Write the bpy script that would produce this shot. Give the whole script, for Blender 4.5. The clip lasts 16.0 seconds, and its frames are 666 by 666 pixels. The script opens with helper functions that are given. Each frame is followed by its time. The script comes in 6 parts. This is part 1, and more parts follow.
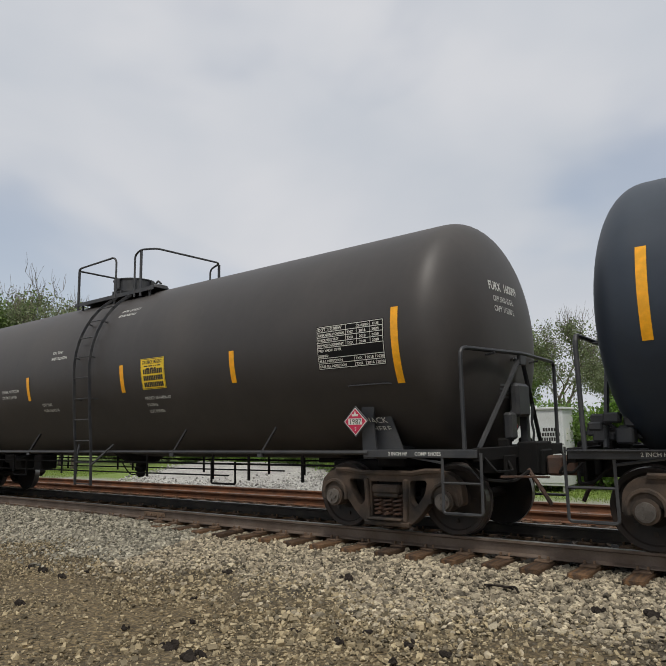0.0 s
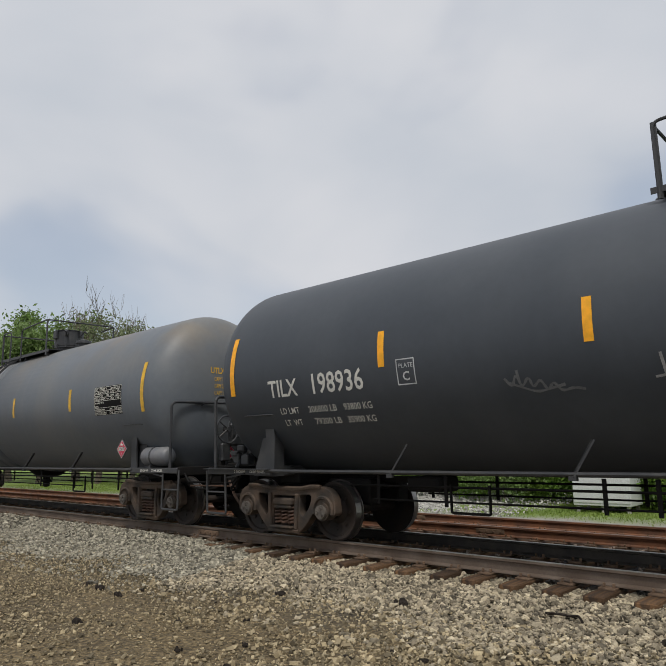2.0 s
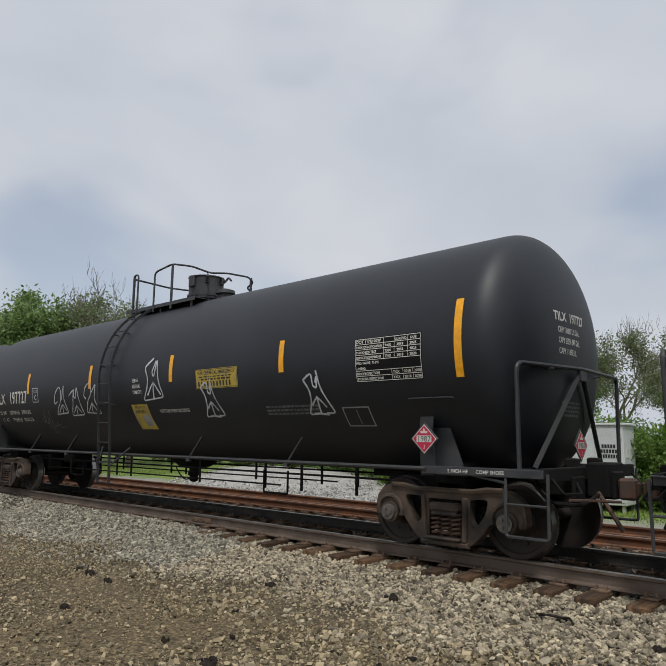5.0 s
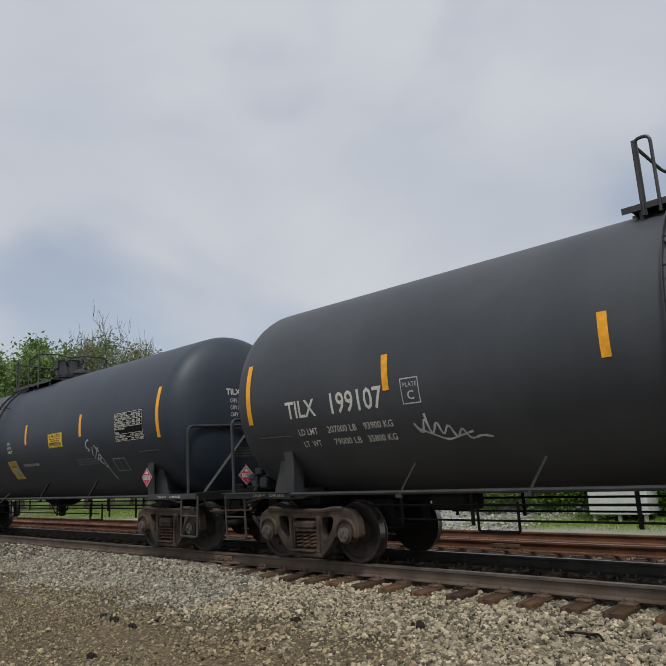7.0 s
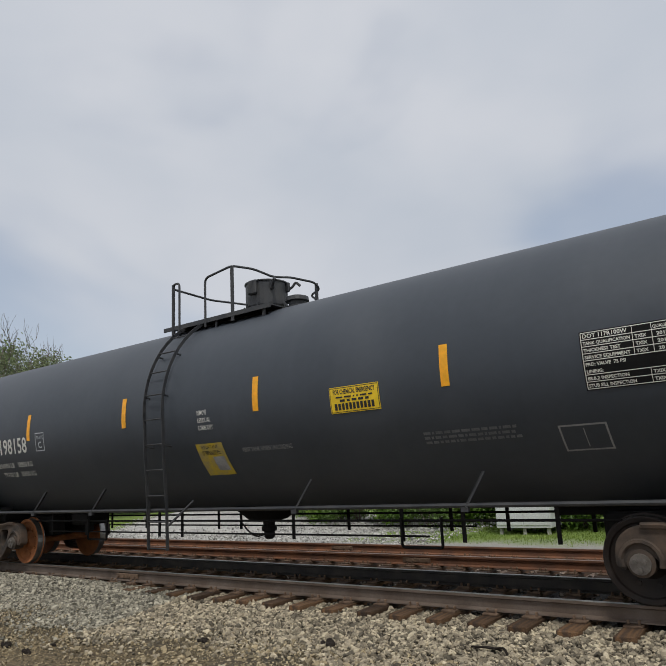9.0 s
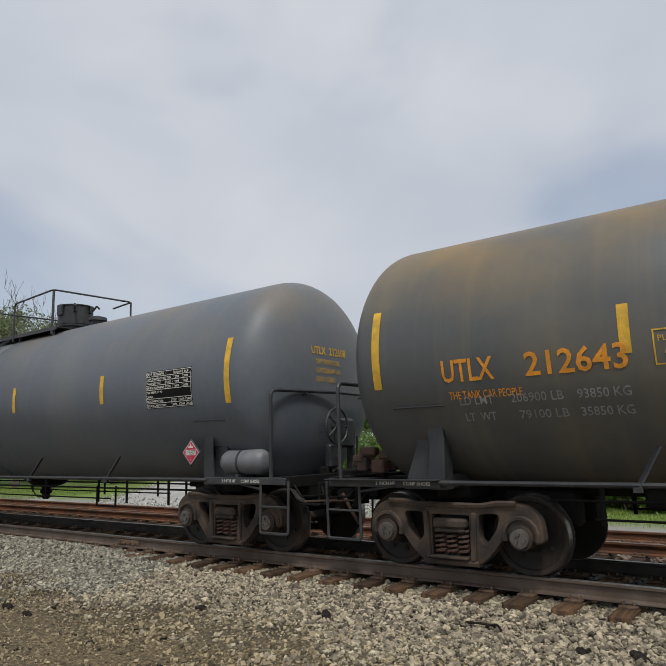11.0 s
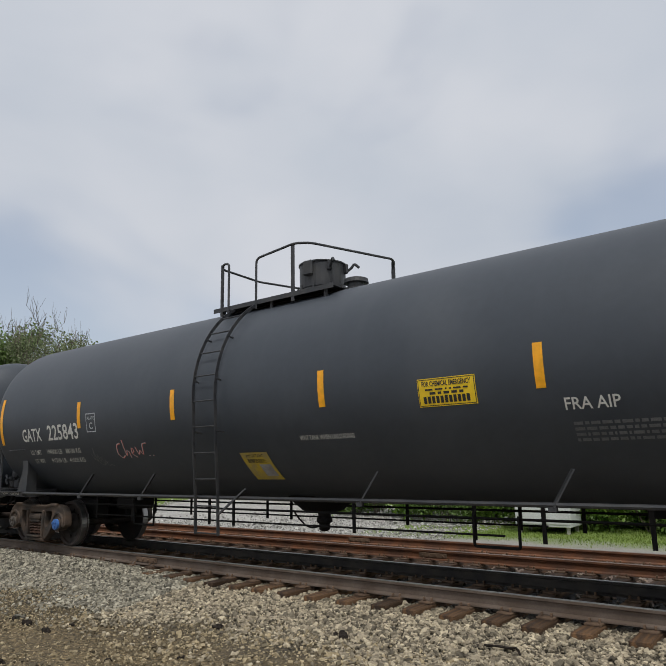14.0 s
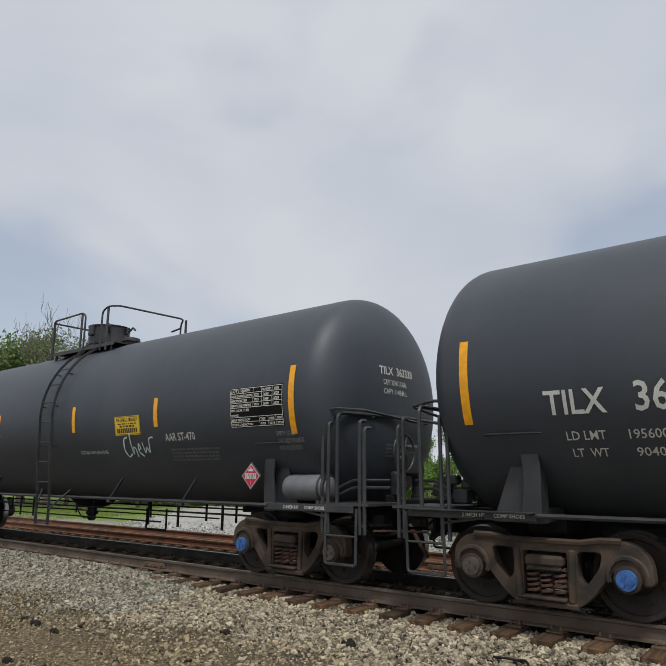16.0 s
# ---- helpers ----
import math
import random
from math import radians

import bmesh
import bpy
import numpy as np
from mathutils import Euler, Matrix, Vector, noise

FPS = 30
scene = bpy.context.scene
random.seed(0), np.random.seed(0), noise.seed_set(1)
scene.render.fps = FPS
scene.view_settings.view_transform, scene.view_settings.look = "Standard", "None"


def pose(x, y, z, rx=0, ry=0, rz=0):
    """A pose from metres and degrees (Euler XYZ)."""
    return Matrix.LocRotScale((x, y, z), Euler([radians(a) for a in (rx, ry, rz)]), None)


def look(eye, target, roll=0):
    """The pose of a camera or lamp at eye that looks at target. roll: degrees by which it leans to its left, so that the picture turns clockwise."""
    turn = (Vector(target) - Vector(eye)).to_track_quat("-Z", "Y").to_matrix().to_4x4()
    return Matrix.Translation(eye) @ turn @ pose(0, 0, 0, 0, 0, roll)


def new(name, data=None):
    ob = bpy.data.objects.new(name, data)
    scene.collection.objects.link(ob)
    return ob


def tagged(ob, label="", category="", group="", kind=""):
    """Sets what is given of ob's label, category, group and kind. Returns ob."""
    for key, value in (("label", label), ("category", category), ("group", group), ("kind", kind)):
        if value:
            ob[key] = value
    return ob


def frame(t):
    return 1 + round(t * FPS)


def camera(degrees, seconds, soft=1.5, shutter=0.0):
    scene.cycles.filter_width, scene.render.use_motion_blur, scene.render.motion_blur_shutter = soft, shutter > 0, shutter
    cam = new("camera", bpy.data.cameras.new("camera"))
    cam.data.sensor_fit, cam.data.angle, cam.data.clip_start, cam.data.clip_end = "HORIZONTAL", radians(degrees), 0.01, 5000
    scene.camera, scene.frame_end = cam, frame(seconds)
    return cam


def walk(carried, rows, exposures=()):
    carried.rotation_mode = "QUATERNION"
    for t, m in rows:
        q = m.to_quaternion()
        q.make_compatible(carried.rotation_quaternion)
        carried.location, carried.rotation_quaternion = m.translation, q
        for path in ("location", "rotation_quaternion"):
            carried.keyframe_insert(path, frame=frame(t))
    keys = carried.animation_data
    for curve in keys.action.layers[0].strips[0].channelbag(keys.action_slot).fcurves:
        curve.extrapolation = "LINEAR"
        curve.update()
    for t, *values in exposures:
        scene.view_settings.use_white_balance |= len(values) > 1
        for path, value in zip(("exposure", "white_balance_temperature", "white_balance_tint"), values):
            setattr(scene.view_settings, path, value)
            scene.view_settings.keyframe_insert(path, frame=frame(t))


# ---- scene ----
# the whole train moves along +x; the rail head's top is z = 0
TRACK_Y, SPEED = 8.69, 14.542

# ---- camera ----
cam = camera(53.50, 16.0, soft=1.0)
# seconds, eye, then yaw to the left, pitch up and roll
ROWS = [
    (0.0, 0.030, -0.108, 1.344, 37.98, 8.66, -1.11),
    (0.5, 0.035, -0.111, 1.343, 39.35, 8.59, -2.28),
    (1.0, 0.010, -0.062, 1.345, 41.02, 7.44, -2.27),
    (1.5, 0.016, -0.061, 1.356, 42.56, 9.11, -0.99),
    (2.0, -0.006, -0.035, 1.388, 42.54, 10.11, -1.01),
    (2.5, 0.025, -0.066, 1.397, 43.00, 10.88, -3.99),
    (3.0, -0.057, -0.002, 1.393, 40.11, 10.80, -2.79),
    (3.2, -0.005, -0.039, 1.378, 39.44, 11.06, -3.07),
    (5.3, -0.063, 0.063, 1.476, 42.55, 8.93, 1.22),
    (5.5, -0.077, 0.040, 1.495, 41.08, 12.64, 1.46),
    (6.0, -0.044, 0.019, 1.486, 42.89, 13.33, 0.45),
    (6.5, 0.014, -0.032, 1.471, 42.71, 13.41, -1.22),
    (7.0, 0.015, -0.012, 1.477, 43.14, 11.39, -3.16),
    (7.5, -0.007, 0.028, 1.504, 43.14, 11.83, -3.14),
    (8.0, -0.026, 0.035, 1.527, 42.06, 13.73, -1.96),
    (8.5, -0.013, 0.022, 1.513, 39.65, 14.35, -2.12),
    (9.0, -0.015, 0.038, 1.507, 35.95, 12.09, -2.93),
    (9.5, -0.018, 0.056, 1.506, 35.59, 11.49, -2.27),
    (11.8, -0.008, 0.126, 1.526, 36.95, 9.23, -1.28),
    (12.0, 0.010, 0.112, 1.523, 37.23, 9.42, -1.71),
    (12.5, 0.008, 0.129, 1.530, 38.44, 9.96, -2.18),
    (13.0, 0.012, 0.095, 1.544, 38.53, 11.53, -1.68),
    (13.5, 0.038, 0.047, 1.533, 37.83, 12.24, -1.87),
    (14.0, 0.016, 0.058, 1.534, 38.11, 11.39, -0.97),
    (14.5, 0.022, 0.049, 1.538, 36.88, 10.69, -0.22),
    (15.0, 0.037, 0.028, 1.510, 36.10, 10.93, -1.42),
    (15.5, 0.053, 0.008, 1.493, 37.81, 11.17, -1.52),
    (16.0, -0.000, 0.025, 1.471, 39.07, 12.42, 0.37),
]
EXPOSURES = [(0.0, 0.0, 6500, 10), (2.0, 0.0, 6450, 10), (3.2, -0.05, 6350, 10), (5.5, -0.05, 6300, 10), (7.5, -0.14, 6300, 10), (9.5, -0.06, 6300, 10), (12.0, -0.06, 6250, 10), (14.0, -0.04, 6300, 10), (16.0, -0.04, 6300, 10)]
walk(cam, [(t, look((x, y, z), Vector((x, y, z)) + Vector((-math.sin(radians(w)) * math.cos(radians(p)), math.cos(radians(w)) * math.cos(radians(p)), math.sin(radians(p)))), r))
           for t, x, y, z, w, p, r in ROWS], EXPOSURES)

# ---- sky and sun ----
SUN_EL, SUN_AZ = radians(60), radians(138)      # azimuth from +y, clockwise: behind the camera, towards +x
world = bpy.data.worlds.new("overcast_sky")
scene.world = world
world.use_nodes = True
wn, wl = world.node_tree.nodes, world.node_tree.links
wn.clear()


def wnode(kind, **kw):
    n = wn.new(kind)
    for k, v in kw.items():
        n.inputs[k].default_value = v
    return n


w_out, w_bg = wn.new("ShaderNodeOutputWorld"), wn.new("ShaderNodeBackground")
sky = wn.new("ShaderNodeTexSky")
sky.sky_type, sky.sun_disc, sky.sun_elevation, sky.sun_rotation = "NISHITA", False, SUN_EL, SUN_AZ
sky.dust_density, sky.air_density = 2.0, 1.2
blue = wn.new("ShaderNodeVectorMath"); blue.operation = "MULTIPLY"
blue.inputs[1].default_value = (0.105, 0.108, 0.112)
wl.new(sky.outputs[0], blue.inputs[0])
w_co = wn.new("ShaderNodeTexCoord")
w_map = wn.new("ShaderNodeMapping"); w_map.inputs["Scale"].default_value = (0.8, 0.8, 1.5); w_map.inputs["Rotation"].default_value = (0.2, 0.35, 0.5)
w_map.inputs["Location"].default_value = (1.35, 0.7, 0.4)
wl.new(w_co.outputs["Generated"], w_map.inputs["Vector"])
n_big = wnode("ShaderNodeTexNoise", Scale=2.2, Detail=4.0, Roughness=0.45, Distortion=0.25)
n_tone = wnode("ShaderNodeTexNoise", Scale=2.8, Detail=4.0, Roughness=0.45, Distortion=0.15)
for n in (n_big, n_tone):
    wl.new(w_map.outputs[0], n.inputs["Vector"])
cover = wn.new("ShaderNodeMapRange"); cover.interpolation_type = "SMOOTHSTEP"
cover.inputs[1].default_value, cover.inputs[2].default_value, cover.inputs[3].default_value, cover.inputs[4].default_value = 0.29, 0.47, 0.56, 1.0
wl.new(n_big.outputs[0], cover.inputs[0])
tone = wn.new("ShaderNodeValToRGB")
tone.color_ramp.elements[0].position, tone.color_ramp.elements[0].color = 0.32, (0.545, 0.578, 0.63, 1)
tone.color_ramp.elements[1].position, tone.color_ramp.elements[1].color = 0.64, (0.668, 0.676, 0.705, 1)
wl.new(n_tone.outputs[0], tone.inputs[0])
w_mix = wn.new("ShaderNodeMix"); w_mix.data_type = "RGBA"
wl.new(cover.outputs[0], w_mix.inputs[0]); wl.new(blue.outputs[0], w_mix.inputs[6]); wl.new(tone.outputs[0], w_mix.inputs[7])
wl.new(w_mix.outputs[2], w_bg.inputs[0]); w_bg.inputs[1].default_value = 1.0
wl.new(w_bg.outputs[0], w_out.inputs[0])

sun = new("sun", bpy.data.lights.new("sun", "SUN"))
sun.data.energy, sun.data.angle, sun.data.color = 2.3, radians(9.0), (1.0, 0.955, 0.88)
s_dir = Vector((math.sin(SUN_AZ) * math.cos(SUN_EL), math.cos(SUN_AZ) * math.cos(SUN_EL), math.sin(SUN_EL)))
sun.matrix_world = look(s_dir * 60, (0, 0, 0))

# ---- materials ----


def mat(name, base, rough=0.6, metal=0.0, var=0.22, scale=2.0, fine=45.0, bump=0.15, second=None, amount=0.5, stretch=(1, 1, 1), island=0.0, each=0.0, spec=0.5, fine_var=0.12):
    """A worn surface: two scales of colour noise, a second colour in patches, fine relief."""
    m = bpy.data.materials.new(name)
    m.use_nodes = True
    n, l = m.node_tree.nodes, m.node_tree.links
    b = n["Principled BSDF"]
    b.inputs["Metallic"].default_value = metal
    b.inputs["Specular IOR Level"].default_value = spec
    co, mp = n.new("ShaderNodeTexCoord"), n.new("ShaderNodeMapping")
    mp.inputs["Scale"].default_value = stretch
    l.new(co.outputs["Object"], mp.inputs["Vector"])
    big, small = n.new("ShaderNodeTexNoise"), n.new("ShaderNodeTexNoise")
    for q, s, d in ((big, scale, 6.0), (small, fine, 3.0)):
        q.inputs["Scale"].default_value, q.inputs["Detail"].default_value = s, d
        l.new(mp.outputs[0], q.inputs["Vector"])
    mix = n.new("ShaderNodeMix"); mix.data_type = "RGBA"
    mix.inputs[6].default_value = (*base, 1)
    mix.inputs[7].default_value = (*(second or [c * (1 + 2.2 * var) for c in base]), 1)
    rng = n.new("ShaderNodeMapRange")
    rng.inputs[1].default_value, rng.inputs[2].default_value = 0.40 + (0.5 - amount) * 0.4, 0.68 + (0.5 - amount) * 0.4
    l.new(big.outputs[0], rng.inputs[0]); l.new(rng.outputs[0], mix.inputs[0])
    hsv = n.new("ShaderNodeHueSaturation")
    l.new(mix.outputs[2], hsv.inputs["Color"])
    val = n.new("ShaderNodeMath"); val.operation = "MULTIPLY_ADD"
    l.new(small.outputs[0], val.inputs[0]); val.inputs[1].default_value, val.inputs[2].default_value = fine_var * 4, 1 - fine_var * 2
    last = val
    if island or each:
        src = n.new("ShaderNodeNewGeometry").outputs["Random Per Island"] if island else n.new("ShaderNodeObjectInfo").outputs["Random"]
        r = n.new("ShaderNodeMath"); r.operation = "MULTIPLY_ADD"
        l.new(src, r.inputs[0]); r.inputs[1].default_value, r.inputs[2].default_value = 2 * (island or each), 1 - (island or each)
        last = n.new("ShaderNodeMath"); last.operation = "MULTIPLY"
        l.new(val.outputs[0], last.inputs[0]); l.new(r.outputs[0], last.inputs[1])
    l.new(last.outputs[0], hsv.inputs["Value"])
    l.new(hsv.outputs[0], b.inputs["Base Color"])
    ro = n.new("ShaderNodeMath"); ro.operation = "MULTIPLY_ADD"
    l.new(big.outputs[0], ro.inputs[0]); ro.inputs[1].default_value, ro.inputs[2].default_value = 0.2, rough - 0.1
    l.new(ro.outputs[0], b.inputs["Roughness"])
    if bump:
        bp = n.new("ShaderNodeBump"); bp.inputs["Strength"].default_value, bp.inputs["Distance"].default_value = bump, 0.01
        l.new(small.outputs[0], bp.inputs["Height"]); l.new(bp.outputs[0], b.inputs["Normal"])
    return m


def tank_paint(name, base, dust, rough=0.5, streak=0.22, ochre=0.0):
    """Tank enamel with vertical dust streaks, and ochre staining near the top where it is old."""
    m = mat(name, base, rough, 0, 0.2, 0.55, 9.0, 0.02, second=dust, amount=0.4, fine_var=0.05, spec=0.42)
    n, l = m.node_tree.nodes, m.node_tree.links
    b = n["Principled BSDF"]
    was = b.inputs["Base Color"].links[0].from_socket
    co = n.new("ShaderNodeTexCoord")
    mp = n.new("ShaderNodeMapping"); mp.inputs["Scale"].default_value = (2.6, 0.12, 0.16)
    l.new(co.outputs["Object"], mp.inputs["Vector"])
    st = n.new("ShaderNodeTexNoise"); st.inputs["Scale"].default_value, st.inputs["Detail"].default_value = 1.6, 7.0
    l.new(mp.outputs[0], st.inputs["Vector"])
    rg = n.new("ShaderNodeMapRange"); rg.inputs[1].default_value, rg.inputs[2].default_value, rg.inputs[4].default_value = 0.5, 0.75, streak
    l.new(st.outputs[0], rg.inputs[0])
    mx = n.new("ShaderNodeMix"); mx.data_type = "RGBA"; mx.inputs[7].default_value = (*dust, 1)
    l.new(rg.outputs[0], mx.inputs[0]); l.new(was, mx.inputs[6])
    out = mx.outputs[2]
    if ochre:
        sp = n.new("ShaderNodeSeparateXYZ"); l.new(co.outputs["Object"], sp.inputs[0])
        up = n.new("ShaderNodeMapRange"); up.inputs[1].default_value, up.inputs[2].default_value = 2.9, 4.0
        l.new(sp.outputs[2], up.inputs[0])
        nz = n.new("ShaderNodeTexNoise"); nz.inputs["Scale"].default_value, nz.inputs["Detail"].default_value = 0.7, 5.0
        l.new(co.outputs["Object"], nz.inputs["Vector"])
        n2 = n.new("ShaderNodeMapRange"); n2.inputs[1].default_value, n2.inputs[2].default_value, n2.inputs[4].default_value = 0.38, 0.66, ochre
        l.new(nz.outputs[0], n2.inputs[0])
        mu = n.new("ShaderNodeMath"); mu.operation = "MULTIPLY"; l.new(up.outputs[0], mu.inputs[0]); l.new(n2.outputs[0], mu.inputs[1])
        mo = n.new("ShaderNodeMix"); mo.data_type = "RGBA"; mo.inputs[7].default_value = (0.26, 0.17, 0.06, 1)
        l.new(mu.outputs[0], mo.inputs[0]); l.new(out, mo.inputs[6]); out = mo.outputs[2]
    l.new(out, b.inputs["Base Color"])
    return m


M = {
    "black": tank_paint("black_tank_enamel", (0.043, 0.051, 0.063), (0.064, 0.072, 0.084)),
    "brown": tank_paint("brownish_black_enamel", (0.040, 0.036, 0.034), (0.062, 0.055, 0.05)),
    "blueblack": tank_paint("blue_black_enamel", (0.025, 0.035, 0.051), (0.043, 0.054, 0.069)),
    "jet": tank_paint("jet_black_enamel", (0.012, 0.014, 0.019), (0.022, 0.025, 0.031), streak=0.15),
    "grey": tank_paint("faded_black_enamel", (0.042, 0.047, 0.055), (0.068, 0.073, 0.081)),
    "utility": tank_paint("grey_weathered_enamel", (0.112, 0.128, 0.148), (0.16, 0.165, 0.165), 0.5, 0.35, 0.38),
    "utility2": tank_paint("rust_stained_grey_enamel", (0.09, 0.095, 0.095), (0.17, 0.15, 0.11), 0.5, 0.6, 0.8),
    "fitting": mat("dark_fitting_paint", (0.028, 0.030, 0.034), 0.5, 0, 0.25, 4, 60, 0.1, second=(0.05, 0.05, 0.05)),
    "steel_dirty": mat("dusty_cast_steel", (0.028, 0.023, 0.019), 0.8, 0.0, 0.3, 3, 70, 0.35, second=(0.115, 0.078, 0.054)),
    "rusty": mat("rusty_cast_steel", (0.11, 0.06, 0.04), 0.8, 0.1, 0.3, 5, 70, 0.35, second=(0.075, 0.055, 0.045)),
    "under": mat("oily_black_underframe", (0.008, 0.008, 0.008), 0.8, 0, 0.3, 4, 50, 0.2, second=(0.014, 0.012, 0.011), spec=0.2),
    "tread": mat("polished_wheel_tread", (0.30, 0.29, 0.28), 0.4, 1.0, 0.15, 4, 60, 0.05),
    "wheel": mat("brown_wheel_plate", (0.012, 0.010, 0.009), 0.75, 0.0, 0.3, 3, 60, 0.2, second=(0.034, 0.022, 0.016)),
    "orange_wheel": mat("fresh_rust_wheel_plate", (0.24, 0.085, 0.025), 0.8, 0, 0.25, 6, 60, 0.2),
    "cap_blue": mat("blue_bearing_cap", (0.05, 0.14, 0.38), 0.55, 0, 0.2, 10, 80, 0.1),
    "cap_grey": mat("grey_bearing_cap", (0.13, 0.115, 0.10), 0.6, 0.3, 0.2, 10, 80, 0.1),
    "yellow": mat("yellow_reflective_tape", (0.80, 0.36, 0.008), 0.4, 0, 0.1, 12, 150, 0.03, fine_var=0.05),
    "dull_yellow": mat("dulled_yellow_tape", (0.55, 0.33, 0.03), 0.6, 0, 0.2, 6, 80, 0.03),
    "orange_paint": mat("orange_stencil_paint", (0.62, 0.25, 0.02), 0.6, 0, 0.2, 6, 80, 0.03, fine_var=0.2),
    "placard": mat("yellow_placard_vinyl", (0.80, 0.55, 0.02), 0.4, 0, 0.08, 6, 80, 0.0, fine_var=0.03),
    "old_placard": mat("aged_yellow_placard", (0.52, 0.38, 0.03), 0.6, 0, 0.2, 6, 80, 0.0, second=(0.33, 0.27, 0.12)),
    "white": mat("white_stencil_paint", (0.60, 0.60, 0.56), 0.6, 0, 0.06, 5, 70, 0.02, fine_var=0.12),
    "faint": mat("worn_white_stencil", (0.24, 0.24, 0.24), 0.65, 0, 0.2, 5, 70, 0.02, fine_var=0.2),
    "ghost": mat("almost_worn_off_spray_paint", (0.11, 0.115, 0.12), 0.65, 0, 0.2, 5, 70, 0.02, fine_var=0.2),
    "flat_black": mat("flat_black_panel_paint", (0.012, 0.012, 0.012), 0.95, 0, 0.1, 5, 70, 0.0, spec=0.1),
    "panel_white": mat("cream_panel_lettering", (0.62, 0.62, 0.56), 0.7, 0, 0.06, 5, 70, 0.0, fine_var=0.1),
    "ink": mat("black_print", (0.02, 0.02, 0.02), 0.6, 0, 0.1, 5, 70, 0.0),
    "red": mat("red_placard_vinyl", (0.46, 0.014, 0.055), 0.45, 0, 0.1, 8, 80, 0.0, fine_var=0.04),
    "spray_white": mat("white_spray_paint", (0.42, 0.44, 0.45), 0.7, 0, 0.2, 4, 40, 0.02, fine_var=0.2),
    "spray_dust": mat("dusty_white_spray_paint", (0.27, 0.28, 0.28), 0.8, 0, 0.3, 6, 40, 0.02, fine_var=0.25),
    "spray_pink": mat("salmon_spray_paint", (0.62, 0.19, 0.15), 0.7, 0, 0.2, 4, 40, 0.02),
    "spray_blue": mat("blue_spray_paint", (0.03, 0.22, 0.42), 0.7, 0, 0.2, 4, 40, 0.02),
    "spray_mint": mat("pale_mint_spray_paint", (0.55, 0.66, 0.60), 0.7, 0, 0.2, 4, 40, 0.02),
    "air": mat("grey_air_tank_paint", (0.13, 0.135, 0.15), 0.5, 0, 0.2, 5, 60, 0.05, second=(0.18, 0.18, 0.18)),
    "rail_side": mat("rusty_rail_side", (0.105, 0.075, 0.055), 0.8, 0.1, 0.3, 2.5, 60, 0.25, second=(0.16, 0.125, 0.10)),
    "rail_top": mat("worn_rail_top", (0.30, 0.29, 0.27), 0.5, 1.0, 0.15, 3, 60, 0.03),
    "rail_rust": mat("rust_brown_siding_rail", (0.13, 0.065, 0.04), 0.85, 0, 0.3, 2.0, 50, 0.3, second=(0.24, 0.10, 0.045)),
    "rail_top_rust": mat("dull_brown_siding_railhead", (0.14, 0.095, 0.075), 0.6, 0.2, 0.3, 2.0, 50, 0.1),
    "tie": mat("creosoted_oak_tie", (0.055, 0.032, 0.018), 0.85, 0, 0.35, 3, 45, 0.8, second=(0.16, 0.085, 0.036), stretch=(6, 0.6, 4), each=0.5, fine_var=0.25),
    "tie_old": mat("old_rust_stained_tie", (0.075, 0.052, 0.038), 0.9, 0, 0.35, 3, 45, 0.6, second=(0.17, 0.09, 0.045), stretch=(6, 0.6, 4), each=0.5, fine_var=0.25),
    "plate": mat("rusty_tie_plate", (0.13, 0.085, 0.055), 0.8, 0.2, 0.3, 6, 60, 0.3),
    "stone": mat("limestone_ballast", (0.35, 0.30, 0.21), 0.9, 0, 0.2, 9, 90, 0.5, second=(0.17, 0.142, 0.10), island=0.75),
    "stone_grey": mat("greyish_limestone_ballast", (0.31, 0.285, 0.22), 0.9, 0, 0.2, 9, 90, 0.5, second=(0.19, 0.175, 0.135), island=0.7),
    "stone_dirty": mat("rust_dusted_ballast", (0.17, 0.12, 0.085), 0.9, 0, 0.3, 3, 90, 0.5, second=(0.30, 0.26, 0.22), island=0.5),
    # oil stain with the train's shade put into the colour
    "oil_and_shade": mat("oil_and_train_shade_black", (0.022, 0.020, 0.018), 0.8, 0, 0.3, 3, 90, 0.5, second=(0.045, 0.038, 0.03), island=0.5),
    "pebble": mat("trodden_gravel", (0.225, 0.18, 0.106), 0.9, 0, 0.25, 5, 90, 0.4, second=(0.31, 0.255, 0.16), island=0.7),
    "pad": mat("pale_crushed_stone", (0.37, 0.36, 0.33), 0.9, 0, 0.2, 1.2, 14, 1.0, second=(0.28, 0.27, 0.25), fine_var=0.4),
    "pale_stone": mat("pale_crushed_stones", (0.42, 0.41, 0.38), 0.9, 0, 0.2, 5, 60, 0.4, second=(0.32, 0.31, 0.29), island=0.5),
    "clod": mat("tarry_black_clod", (0.022, 0.018, 0.015), 0.95, 0, 0.3, 20, 90, 0.8, spec=0.15),
    "bark": mat("grey_brown_bark", (0.11, 0.09, 0.07), 0.9, 0, 0.3, 6, 40, 0.7, stretch=(4, 4, 0.7)),
    "leaf": mat("fresh_green_leaves", (0.15, 0.235, 0.065), 0.6, 0, 0.3, 0.5, 8, 0.0, second=(0.20, 0.28, 0.095), island=0.45),
    "leaf_dark": mat("dark_green_leaves", (0.06, 0.11, 0.035), 0.6, 0, 0.3, 0.5, 8, 0.0, second=(0.075, 0.12, 0.03), island=0.45),
    "leaf_bright": mat("bright_shrub_leaves", (0.11, 0.21, 0.028), 0.6, 0, 0.3, 0.6, 8, 0.0, second=(0.19, 0.28, 0.045), island=0.4),
